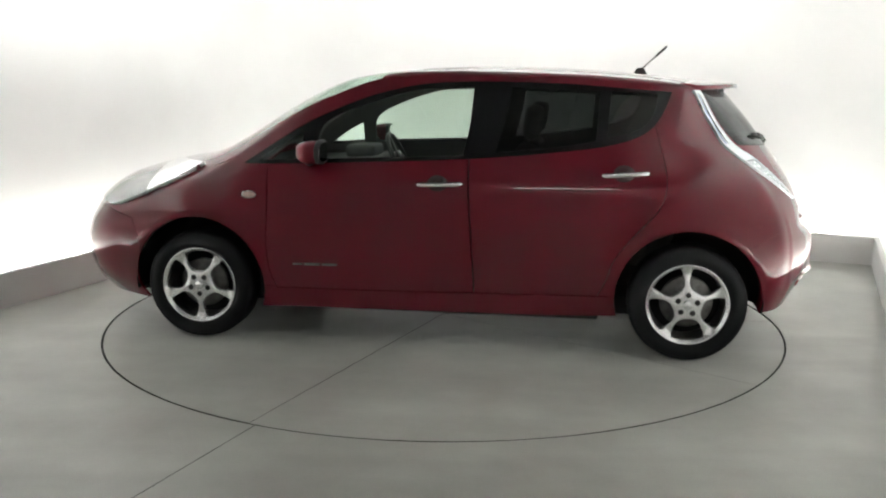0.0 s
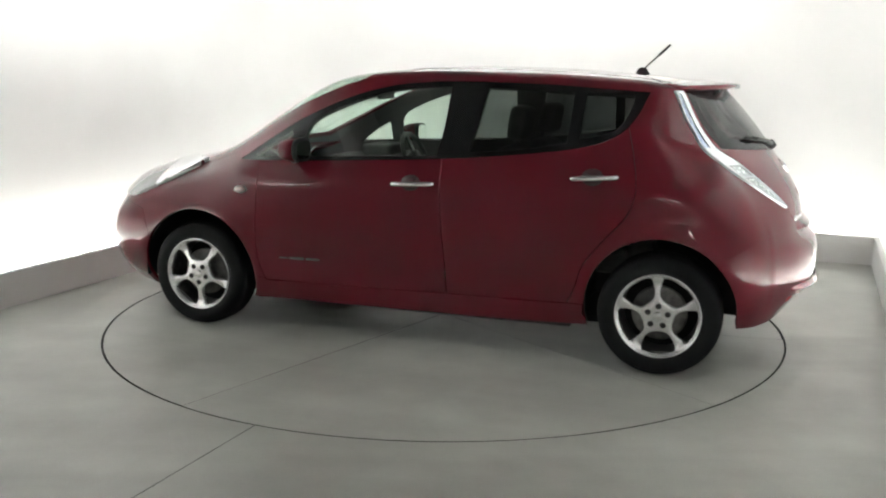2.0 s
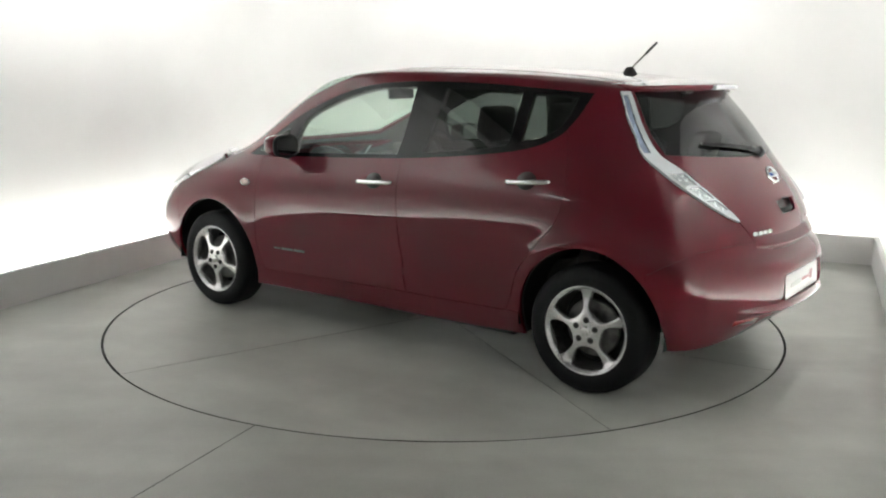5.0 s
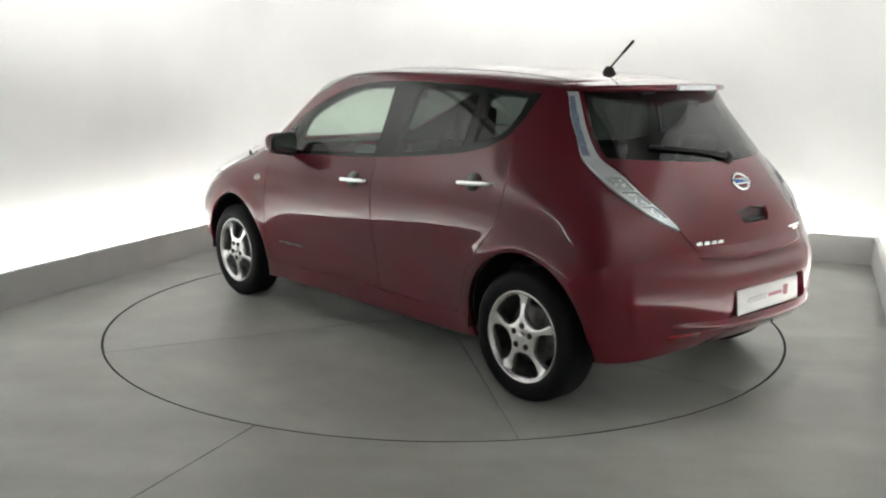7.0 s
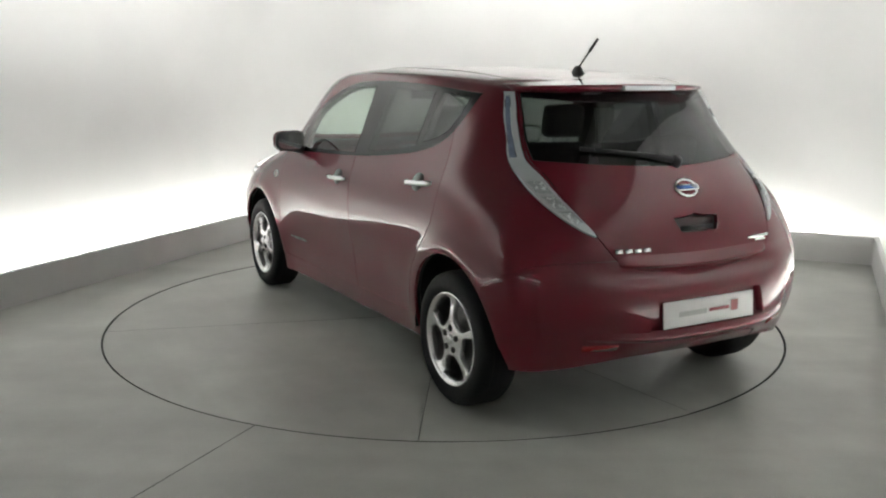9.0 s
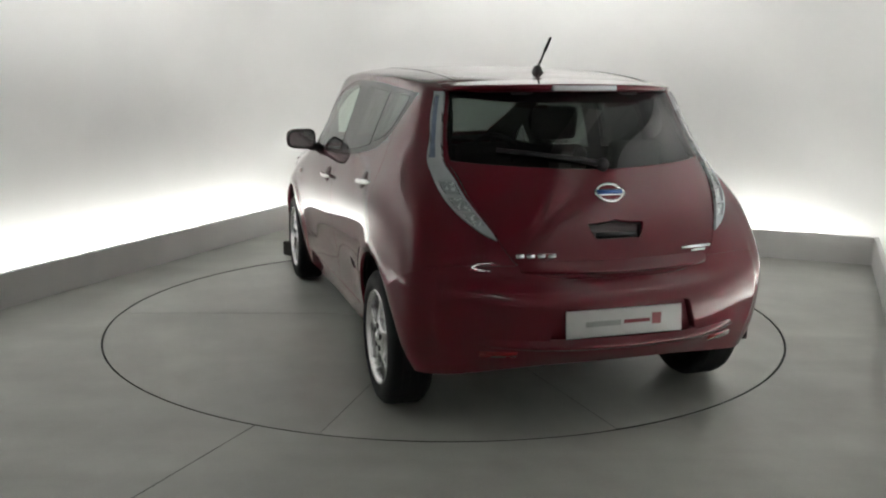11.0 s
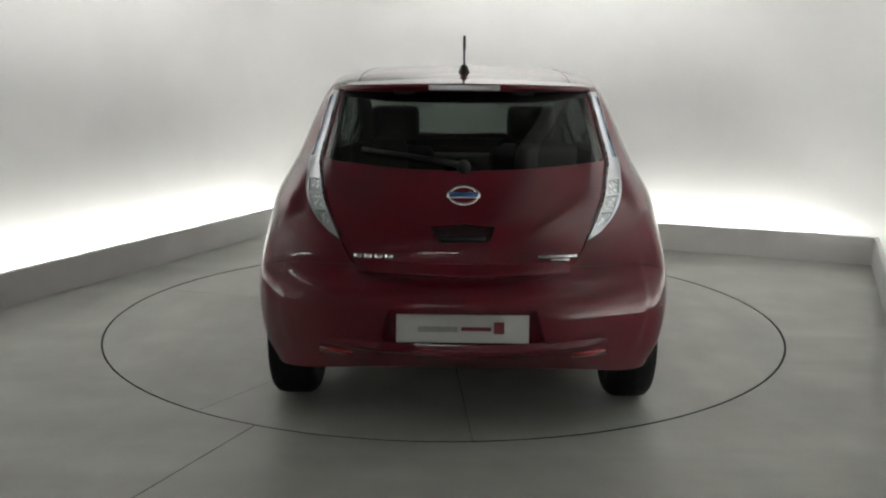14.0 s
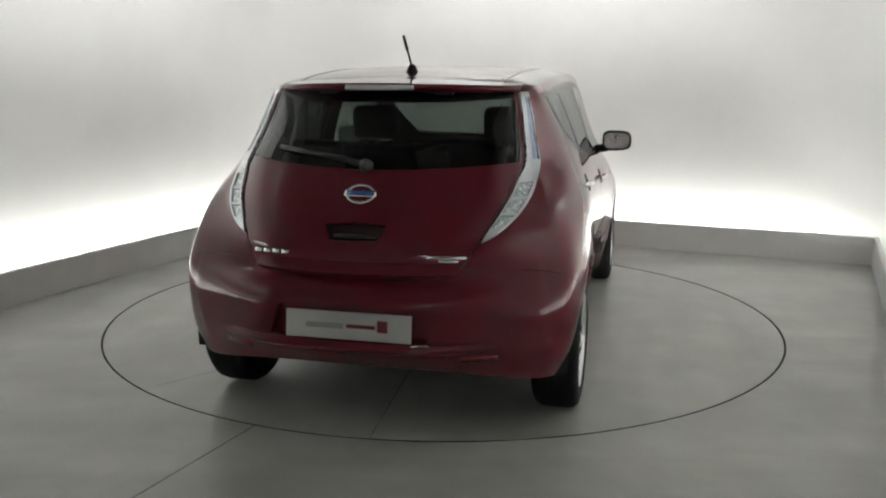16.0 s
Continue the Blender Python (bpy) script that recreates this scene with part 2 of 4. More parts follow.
def build_booth():
    # floor with the round opening for the turntable
    n = 160
    bm = bmesh.new()
    ring = [bm.verts.new(((R_TABLE + 0.015) * math.cos(2 * math.pi * k / n), (R_TABLE + 0.015) * math.sin(2 * math.pi * k / n) + 0.005, 0)) for k in range(n)]
    far = []
    for k in range(n):
        a = 2 * math.pi * k / n
        far.append(bm.verts.new((9.5 * math.cos(a), -1.0 + 9.5 * math.sin(a), 0)))
    low = [bm.verts.new((v.co.x, v.co.y, -0.05)) for v in ring]
    for k in range(n):
        j = (k + 1) % n
        bm.faces.new((ring[k], far[k], far[j], ring[j]))
        bm.faces.new((low[k], ring[k], ring[j], low[j]))
    floor_ob = thing("floor", bm, M_FLOOR, "grey painted concrete booth floor, smooth and slightly worn", "floor", kind="structure")
    dark_sides(floor_ob)
    # sealed floor joint that runs from the turntable to the booth's edge
    d = Vector((-0.3975, -0.9176, 0))
    s = Vector((-d.y, d.x, 0)) * 0.003
    p, q = d * (R_TABLE + 0.012), d * 5.5
    bm = prism([(p + s)[:2], (q + s)[:2], (q - s)[:2], (p - s)[:2]], 0.0005, 0.0015)
    part("floor_joint", bm, M_JOINT, floor_ob, "dark sealed joint", smooth=False)
    bm = bmesh.new()
    bmesh.ops.create_circle(bm, cap_ends=True, segments=96, radius=R_TABLE + 0.2)
    bmesh.ops.translate(bm, verts=bm.verts[:], vec=(0, 0, -0.05))
    thing("turntable_pit", bm, M_GROOVE, "dark pit under the turntable", "pit", kind="structure")
    # low plinth boards with the light hidden behind them
    inner, outer = offset_room(0.0), offset_room(0.04)
    for i, name in enumerate(("plinth_back", "plinth_side_1", "plinth_front", "plinth_side_2")):
        j = (i + 1) % 4
        bm = prism([inner[i][:2], inner[j][:2], outer[j][:2], outer[i][:2]], 0.0, 0.227)
        bmesh.ops.bevel(bm, geom=[e for e in bm.edges if e.verts[0].co.z > 0.2 and e.verts[1].co.z > 0.2], offset=0.004, segments=2, affect="EDGES")
        thing(name, bm, M_PLINTH, "low white painted plinth board in front of the glowing wall", "plinth", kind="structure")
    # the upper row is added fill light, out of view
    for z, d0, d1, mat, where in ((0.0, 0.20, 0.26, M_STRIP, "behind the plinth"), (2.97, -0.64, -0.58, M_UPPER_FILL, "added unseen under the ceiling")):
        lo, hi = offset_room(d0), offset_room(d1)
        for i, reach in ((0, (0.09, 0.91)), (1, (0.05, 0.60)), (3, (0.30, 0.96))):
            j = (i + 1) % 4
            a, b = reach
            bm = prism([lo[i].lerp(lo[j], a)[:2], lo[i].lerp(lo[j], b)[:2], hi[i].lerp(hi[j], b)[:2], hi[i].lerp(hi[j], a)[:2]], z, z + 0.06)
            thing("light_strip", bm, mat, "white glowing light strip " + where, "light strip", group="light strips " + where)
    # unseen board, added to hide the upper fill strips from the car
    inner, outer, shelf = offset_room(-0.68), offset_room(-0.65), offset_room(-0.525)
    for i, name in enumerate(("fill_shield_back", "fill_shield_side_1", "fill_shield_front", "fill_shield_side_2")):
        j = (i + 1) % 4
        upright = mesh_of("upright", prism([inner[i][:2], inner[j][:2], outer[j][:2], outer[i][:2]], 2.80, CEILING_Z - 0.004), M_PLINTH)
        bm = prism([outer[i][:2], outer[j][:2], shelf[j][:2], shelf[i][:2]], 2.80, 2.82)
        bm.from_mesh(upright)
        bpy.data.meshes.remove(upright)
        thing(name, bm, M_PLINTH, "unseen white board added to shield the upper fill strips", "edge board", kind="structure")
    # seamless wall, closed all round
    plan = rounded_plan(0.5, 1.1)
    bm = bmesh.new()
    zs = [0.0, 0.4, 0.8, 1.4, 2.0, 2.6, CEILING_Z]
    rows = [[bm.verts.new((p.x, p.y, z)) for p in plan] for z in zs]
    m = len(plan)
    for r in range(len(zs) - 1):
        for k in range(m):
            bm.faces.new((rows[r][k], rows[r][(k + 1) % m], rows[r + 1][(k + 1) % m], rows[r + 1][k]))
    wall = thing("wall", bm, M_WALL, "seamless white booth wall lit from below", "wall", kind="structure", smooth=True)
    sol = wall.modifiers.new("thick", "SOLIDIFY")
    sol.thickness, sol.offset = 0.1, 1.0
    # unseen grey curtain added across the booth's front; its tone sets the bounced light
    a, b = offset_room(0.3)[2], offset_room(0.3)[3]
    d = (b - a).normalized()
    s = Vector((d.y, -d.x, 0))
    bm = bmesh.new()
    n = 160
    rows = []
    for z in (0.0, CEILING_Z - .01):
        rows.append([bm.verts.new((a.lerp(b, k / n) + s * .03 * math.sin(k * 0.9)).to_tuple()[:2] + (z,)) for k in range(n + 1)])
    for k in range(n):
        bm.faces.new((rows[0][k], rows[0][k + 1], rows[1][k + 1], rows[1][k]))
    curtain = thing("wall_front", bm, M_BOUNCE_CURTAIN, "unseen pale grey curtain added at the front to bounce light", "curtain", kind="structure", smooth=True)
    sol = curtain.modifiers.new("thick", "SOLIDIFY")
    sol.thickness = 0.01
    bm = prism([p[:2] for p in rounded_plan(0.6, 1.1)], CEILING_Z, CEILING_Z + 0.1)
    thing("ceiling", bm, M_CEILING, "plain grey booth ceiling", "ceiling", kind="structure")
    # dark flat box by the turntable's edge
    o, ex, ey = Vector((-1.35, 1.86, 0)), Vector((0.15, -0.16, 0)), Vector((0.44, 0.41, 0))
    bm = prism([o[:2], (o + ex)[:2], (o + ex + ey)[:2], (o + ey)[:2]], 0.0, 0.115)
    bmesh.ops.bevel(bm, geom=bm.edges[:], offset=0.006, segments=2, affect="EDGES")
    thing("box", bm, M_BOX, "dark flat box on the floor beside the turntable", "box")


def wall_light(x, y, z, turn):
    """A slim strip lamp: a shallow white housing with a glowing tube along it; faces local y."""
    root = tagged(new("wall_light"), "slim white strip lamp with a lit tube on the booth wall", "wall lamp", "strip lamps on the booth walls")
    root.matrix_basis = pose(x, y, z, 0, 0, turn)
    part("housing", box(-.62, -.05, -.05, .62, .0, .05, .008), M_PLINTH, root, "white lamp housing", smooth=False)
    tube_bm = tube([(-.58 + 1.16 * k / 12, .022, 0) for k in range(13)], .018, 12)
    part("lamp_tube", tube_bm, M_TUBE, root, "lit white tube")
    for e in (-1, 1):
        part("end_cap", box(.575 * e - .02, -.002, -.028, .575 * e + .02, .046, .028, .006), M_BLACK, root, "dark end cap")
    return root


def build_turntable():
    """The disc, in sectors with sealed seams between them; in the car's heading, centred on the axis."""
    root = tagged(new("turntable"), "grey painted round turntable flush with the booth floor", "turntable")
    cuts = [73.9, 147.9, 184.4]
    for i, a0 in enumerate(cuts):
        a1 = cuts[(i + 1) % 3] + (360 if i == 2 else 0)
        m = int((a1 - a0) / 2.25)
        gap = 0.0021
        mid = radians((a0 + a1) / 2)
        o = Vector((math.cos(mid), math.sin(mid))) * gap * 1.6
        pts = [(o.x, o.y)]
        for k in range(m + 1):
            w = radians(a0 + (a1 - a0) * k / m)
            pts.append((R_TABLE * math.cos(w) + o.x * 0.6, R_TABLE * math.sin(w) + o.y * 0.6))
        bm = prism(pts, -0.045, 0.0)
        dark_sides(part("table_sector", bm, M_FLOOR, root, smooth=False))
    bm = bmesh.new()
    bmesh.ops.create_circle(bm, cap_ends=True, segments=96, radius=R_TABLE - 0.05)
    bmesh.ops.translate(bm, verts=bm.verts[:], vec=(0, 0, -0.008))
    part("seam_filler", bm, M_GROOVE, root, "dark filler in the seams", smooth=False)
    return root

from mathutils.bvhtree import BVHTree
from mathutils.interpolate import poly_3d_calc


# ---- the car's body surface ----
# Each line runs round half the car from the rear centre over the side to the front centre:
# place along the car, half width and height at thirteen stations.
def hoop(xs, ys, zs):
    return [Vector(p) for p in zip(xs, ys, zs)]


BODY_LINES = [
    # lower edge
    hoop((-.63, -.615, -.572, -.495, -.37, 0, .55, 1.2, 2.0, 2.7, 3.20, 3.50, 3.56),
         (0, .3, .53, .70, .80, .82, .805, .80, .805, .82, .70, .40, 0),
         (.32, .318, .30, .275, .265, .24, .205, .195, .19, .19, .20, .20, .20)),
    # bumper lip and sill
    hoop((-.745, -.725, -.645, -.53, -.39, 0, .55, 1.2, 2.0, 2.7, 3.26, 3.56, 3.63),
         (0, .3, .53, .735, .850, .875, .835, .83, .835, .86, .79, .45, 0),
         (.42, .42, .42, .40, .37, .36, .33, .32, .31, .32, .32, .33, .33)),
    # widest line of the bumpers
    hoop((-.757, -.738, -.658, -.535, -.395, 0, .55, 1.2, 2.0, 2.7, 3.30, 3.60, 3.67),
         (0, .3, .542, .765, .875, .897, .862, .857, .862, .885, .82, .45, 0),
         (.53, .53, .53, .53, .52, .51, .48, .46, .46, .47, .48, .50, .50)),
    # upper edge of the bumper
    hoop((-.742, -.724, -.648, -.525, -.395, 0, .55, 1.2, 2.0, 2.7, 3.28, 3.57, 3.65),
         (0, .3, .540, .762, .880, .903, .880, .873, .876, .893, .82, .45, 0),
         (.630, .630, .635, .645, .655, .65, .625, .61, .61, .61, .60, .61, .61)),
    # foot of the tailgate
    hoop((-.676, -.660, -.610, -.512, -.383, 0, .55, 1.2, 2.0, 2.7, 3.25, 3.53, 3.62),
         (0, .3, .532, .740, .868, .901, .884, .877, .879, .888, .80, .45, 0),
         (.692, .692, .698, .715, .73, .73, .70, .69, .69, .69, .67, .675, .68)),
    # widest line of the doors
    hoop((-.657, -.637, -.578, -.478, -.360, 0, .55, 1.2, 2.0, 2.7, 3.2, 3.48, 3.58),
         (0, .3, .535, .728, .848, .898, .886, .877, .878, .878, .78, .44, 0),
         (.80, .80, .80, .805, .81, .81, .79, .77, .77, .77, .74, .74, .74)),
    # shoulder
    hoop((-.602, -.575, -.490, -.390, -.300, 0, .55, 1.2, 2.0, 2.65, 3.08, 3.34, 3.44),
         (0, .3, .545, .698, .795, .875, .874, .868, .862, .835, .72, .42, 0),
         (.93, .93, .93, .94, .95, .955, .925, .90, .89, .88, .85, .86, .865)),
    # belt line
    hoop((-.475, -.432, -.312, -.225, -.130, .10, .60, 1.2, 2.0, 2.45, 2.86, 3.05, 3.14),
         (0, .3, .552, .640, .702, .788, .817, .820, .808, .775, .62, .36, 0),
         (1.11, 1.115, 1.125, 1.11, 1.125, 1.125, 1.085, 1.042, 1.003, .985, .96, .955, .955)),
    # half way up the glass
    hoop((-.362, -.318, -.190, -.115, -.045, .12, .60, 1.2, 1.80, 2.18, 2.55, 2.68, 2.72),
         (0, .3, .528, .602, .655, .720, .752, .756, .748, .724, .64, .36, 0),
         (1.26, 1.262, 1.265, 1.26, 1.27, 1.275, 1.265, 1.245, 1.20, 1.15, 1.055, 1.05, 1.05)),
    # upper edge of the glass
    hoop((-.235, -.180, -.085, -.035, .020, .15, .60, 1.2, 1.57, 1.86, 2.10, 2.21, 2.25),
         (0, .3, .500, .568, .610, .646, .672, .677, .678, .675, .622, .36, 0),
         (1.405, 1.405, 1.405, 1.405, 1.41, 1.418, 1.447, 1.462, 1.440, 1.395, 1.340, 1.335, 1.332)),
    # roof rail
    hoop((-.190, -.150, -.070, -.015, .045, .18, .60, 1.2, 1.48, 1.68, 1.84, 1.89, 1.90),
         (0, .28, .45, .510, .555, .588, .612, .620, .625, .625, .57, .33, 0),
         (1.440, 1.440, 1.438, 1.440, 1.447, 1.462, 1.493, 1.508, 1.504, 1.490, 1.472, 1.468, 1.466)),
    # roof crown
    hoop((-.03, -.02, .02, .08, .16, .30, .64, 1.1, 1.30, 1.44, 1.52, 1.58, 1.60),
         (0, .20, .30, .34, .36, .375, .385, .385, .375, .36, .32, .2, 0),
         (1.472, 1.472, 1.475, 1.481, 1.489, 1.501, 1.522, 1.534, 1.530, 1.522, 1.515, 1.514, 1.514)),
    # roof centre
    hoop((.15, .17, .20, .25, .30, .42, .68, .95, 1.08, 1.16, 1.22, 1.25, 1.27),
         (0,) * 13,
         (1.493, 1.495, 1.497, 1.502, 1.507, 1.516, 1.533, 1.541, 1.542, 1.542, 1.541, 1.541, 1.540)),
]


def blend(p0, p1, p2, p3, s):
    return 0.5 * ((2 * p1) + (p2 - p0) * s + (2 * p0 - 5 * p1 + 4 * p2 - p3) * s * s + (3 * p1 - p0 - 3 * p2 + p3) * s ** 3)


def flip(v):
    return Vector((v.x, -v.y, v.z))


SLIM = 0.98          # the lines above are this much too wide


def body_grid(nu=12, nv=8):
    fine = []
    for level, plain in enumerate(BODY_LINES):
        line = plain
        ext = [flip(line[1])] + line + [flip(line[-2])]
        row = []
        for i in range(len(line) - 1):
            p0, p1, p2, p3 = ext[i:i + 4]
            # the bumper's rear corner is a crease
            if 1 <= level <= 5:
                if i == 2:
                    p3 = 2 * p2 - p1
                if i == 3:
                    p0 = 2 * p1 - p2
            for k in range(nu):
                row.append(blend(p0, p1, p2, p3, k / nu))
        row.append(line[-1].copy())
        fine.append(row)
    ext = [[2 * a - b for a, b in zip(fine[0], fine[1])]] + fine + [[flip(v) for v in fine[-2]]]
    grid = []
    for i in range(len(fine) - 1):
        for k in range(nv):
            grid.append([blend(ext[i][c], ext[i + 1][c], ext[i + 2][c], ext[i + 3][c], k / nv) for c in range(len(fine[0]))])
    grid.append([v.copy() for v in fine[-1]])
    # fair the surface
    for _ in range(9):
        old = [[v.copy() for v in r] for r in grid]
        for r in range(len(grid)):
            for c in range(len(grid[0])):
                left = old[r][c - 1] if c > 0 else flip(old[r][1])
                right = old[r][c + 1] if c < len(grid[0]) - 1 else flip(old[r][-2])
                v = 0.5 * old[r][c] + 0.25 * (left + right)
                if abs(c - 3 * nu) < 5 and nv <= r <= 5 * nv - 4:
                    v = 0.985 * old[r][c] + 0.0075 * (left + right)
                if 0 < r < len(grid) - 1:
                    v = 0.7 * v + 0.15 * (old[r - 1][c] + old[r + 1][c])
                grid[r][c] = v
                if c in (0, len(grid[0]) - 1) or r == len(grid) - 1:
                    grid[r][c].y = 0.0
    # flared wheel arches, and the hollow in the lower doors between them
    for row in grid:
        for v in row:
            v.y *= SLIM
            if v.y < .6 or v.z > 1.0:
                continue
            for wx in (0.0, 2.7):
                r = math.hypot(v.x - wx, v.z - .325)
                v.y += .011 * math.exp(-((r - .40) / .055) ** 2)
            along = max(0.0, min(1.0, (v.x - .50) / .25)) * max(0.0, min(1.0, (2.22 - v.x) / .25))
            v.y -= .012 * along * math.exp(-((v.z - .50) / .10) ** 2)
    return grid


def inside(p, poly):
    hit = False
    n = len(poly)
    for i in range(n):
        (x0, y0), (x1, y1) = poly[i], poly[(i + 1) % n]
        if (y0 > p[1]) != (y1 > p[1]) and p[0] < (x1 - x0) * (p[1] - y0) / (y1 - y0) + x0:
            hit = not hit
    return hit


def smooth_outline(pts, n=4, corners=()):
    """A closed outline rounded through its points; the corners stay sharp."""
    out = []
    m = len(pts)
    P = [Vector(p).to_3d() for p in pts]
    for i in range(m):
        p0, p1, p2, p3 = P[i - 1], P[i], P[(i + 1) % m], P[(i + 2) % m]
        if i in corners:
            p0 = 2 * p1 - p2
        if (i + 1) % m in corners:
            p3 = 2 * p2 - p1
        for k in range(n):
            v = blend(p0, p1, p2, p3, k / n)
            out.append((v.x, v.y))
    return out


def cut(bm, poly, region, axis, only=None, test=None):
    """Cut the outline into the body (seen from the side or from behind) and mark what lies inside it."""
    def uv(c):
        return (c.x, c.z) if axis == "side" else (c.y, c.z)
    if axis == "rear":
        poly = [(p[0] * SLIM, p[1]) for p in poly]
    lo = [min(p[i] for p in poly) for i in (0, 1)]
    hi = [max(p[i] for p in poly) for i in (0, 1)]

    def eligible():
        res = []
        for f in bm.faces:
            if only is not None and f.material_index not in only:
                continue
            c = f.calc_center_median()
            if test and not test(c):
                continue
            p = uv(c)
            if lo[0] - .12 < p[0] < hi[0] + .12 and lo[1] - .12 < p[1] < hi[1] + .12:
                res.append(f)
        return res
    n = len(poly)
    pool = eligible()
    for i in range(n):
        a, b = poly[i], poly[(i + 1) % n]
        if abs(a[0] - b[0]) + abs(a[1] - b[1]) < 1e-6:
            continue
        e0, e1 = (min(a[0], b[0]) - .004, max(a[0], b[0]) + .004), (min(a[1], b[1]) - .004, max(a[1], b[1]) + .004)
        sel = []
        for f in pool:
            if not f.is_valid:
                continue
            q = [uv(v.co) for v in f.verts]
            if max(t[0] for t in q) < e0[0] or min(t[0] for t in q) > e0[1] or max(t[1] for t in q) < e1[0] or min(t[1] for t in q) > e1[1]:
                continue
            sel.append(f)
        if not sel:
            continue
        if axis == "side":
            co, no = Vector((a[0], 0, a[1])), Vector((-(b[1] - a[1]), 0, b[0] - a[0]))
        else:
            co, no = Vector((0, a[0], a[1])), Vector((0, -(b[1] - a[1]), b[0] - a[0]))
        edges = {e for f in sel for e in f.edges}
        verts = {v for f in sel for v in f.verts}
        res = bmesh.ops.bisect_plane(bm, geom=sel + list(edges) + list(verts), dist=1e-5, plane_co=co, plane_no=no.normalized())
        fresh = {f for g in res["geom"] if isinstance(g, bmesh.types.BMFace) for f in [g]}
        known = set(pool)
        pool += [f for f in fresh if f not in known]
    for f in eligible():
        if inside(uv(f.calc_center_median()), poly):
            f.material_index = region


# regions of the body
(BODY, ARCH, FRAME, GLASS_F, GLASS_R, GLASS_Q, GLASS_T, DOOR_F, DOOR_R, HOOD, WINDSCREEN, TAILGATE, GLASS_B,
 LAMP_T, BUMPER_R, RECESS, BUMPER_F, LAMP_H, ROOF, SILL, POCKET, LAMP_BLUE, LAMP_CELL, GLASS_TOP, LAMP_HB) = range(25)


def circle(cx, cz, r, n=48):
    return [(cx + r * math.cos(2 * math.pi * k / n), cz + r * math.sin(2 * math.pi * k / n)) for k in range(n)]


FAIR = {}


def fair_normal(p):
    """The normal of the smooth body surface next to a place."""
    q = Vector((p.x, abs(p.y), p.z))
    near, nrm, index, dist = FAIR["tree"].find_nearest(q)
    if index is None:
        return Vector((0, 0, 1)), 9.0
    ids = FAIR["faces"][index]
    w = poly_3d_calc([FAIR["points"][i] for i in ids], near)
    n = sum((FAIR["normals"][i] * k for i, k in zip(ids, w)), Vector())
    n = n.normalized() if n.length > 1e-6 else nrm
    if p.y < 0:
        n.y = -n.y
    return n, dist


def half_body():
    grid = body_grid()
    nc = len(grid[0])
    FAIR["points"] = [v for r in grid for v in r]
    FAIR["faces"] = [(r * nc + c + 1, r * nc + c, (r + 1) * nc + c, (r + 1) * nc + c + 1) for r in range(len(grid) - 1) for c in range(nc - 1)]
    FAIR["tree"] = BVHTree.FromPolygons(FAIR["points"], FAIR["faces"])
    nrm = [Vector() for _ in FAIR["points"]]
    for f in FAIR["faces"]:
        p = [FAIR["points"][i] for i in f]
        n = (p[2] - p[0]).cross(p[3] - p[1])
        for i in f:
            nrm[i] += n
    for i, v in enumerate(FAIR["points"]):
        if v.y < 1e-5:
            nrm[i].y = 0
    sign = 1 if nrm[len(grid) // 3 * nc + nc // 2].y > 0 else -1
    FAIR["normals"] = [(n * sign).normalized() for n in nrm]
    bm = bmesh.new()
    vs = [[bm.verts.new(p) for p in r] for r in grid]
    for r in range(len(vs) - 1):
        for c in range(len(vs[0]) - 1):
            bm.faces.new((vs[r][c + 1], vs[r][c], vs[r + 1][c], vs[r + 1][c + 1]))
    for f in bm.faces:
        f.material_index = BODY
    side = lambda c: c.y > 0.5
    rear = lambda c: c.x < 0.2
    # roof panel and windscreen, seen from above by their own lines
    # rear: tailgate, rear window, lamp, recess for the plate
    gate = smooth_outline([(-.05, .688), (.20, .690), (.34, .703), (.43, .738), (.482, .80), (.512, .858), (.548, .925), (.582, .998), (.600, 1.07), (.620, 1.13), (.604, 1.22), (.582, 1.31), (.556, 1.425), (.3, 1.432), (-.05, 1.432)], 4, (0, 12, 14))
    cut(bm, gate, TAILGATE, "rear", only=(BODY,), test=rear)
    glass = smooth_outline([(-.05, 1.104), (.2, 1.112), (.42, 1.122), (.610, 1.134), (.597, 1.22), (.575, 1.31), (.548, 1.415), (.3, 1.422), (-.05, 1.422)], 4, (0, 3, 6, 8))
    cut(bm, glass, GLASS_B, "rear", only=(TAILGATE,), test=rear)
    band = [(-.05, 1.372), (.3, 1.374), (.45, 1.385), (.62, 1.40), (.62, 1.45), (-.05, 1.45)]
    cut(bm, band, GLASS_TOP, "rear", only=(GLASS_B,), test=rear)
    pocket = smooth_outline([(-.05, .840), (.098, .842), (.112, .862), (.125, .898), (.05, .902), (-.05, .922)], 2, (0, 1, 3, 5))
    cut(bm, pocket, POCKET, "rear", only=(TAILGATE,), test=rear)
    corner = lambda c: c.y > .35 and c.x < .1
    zs = (.838, .866, .925, .995, 1.07, 1.125, 1.21, 1.31, 1.412)
    outer = (.512, .565, .632, .675, .688, .684, .655, .632, .600)
    inner = (.508, .520, .556, .592, .613, .628, .614, .591, .566)

    def lamp_y(z, k):
        """Between the lamp's inner (0) and outer (1) edge at a height."""
        return float(np.interp(z, zs, inner)) * (1 - k) + float(np.interp(z, zs, outer)) * k
    lens = smooth_outline([(y, z) for y, z in zip(outer, zs)] + [(y, z) for y, z in list(zip(inner, zs))[::-1]], 4, (0, 8, 9, 17))
    cut(bm, lens, LAMP_T, "rear", only=(BODY, TAILGATE), test=corner)
    tall = [1.395, 1.34, 1.28, 1.22, 1.17, 1.135]
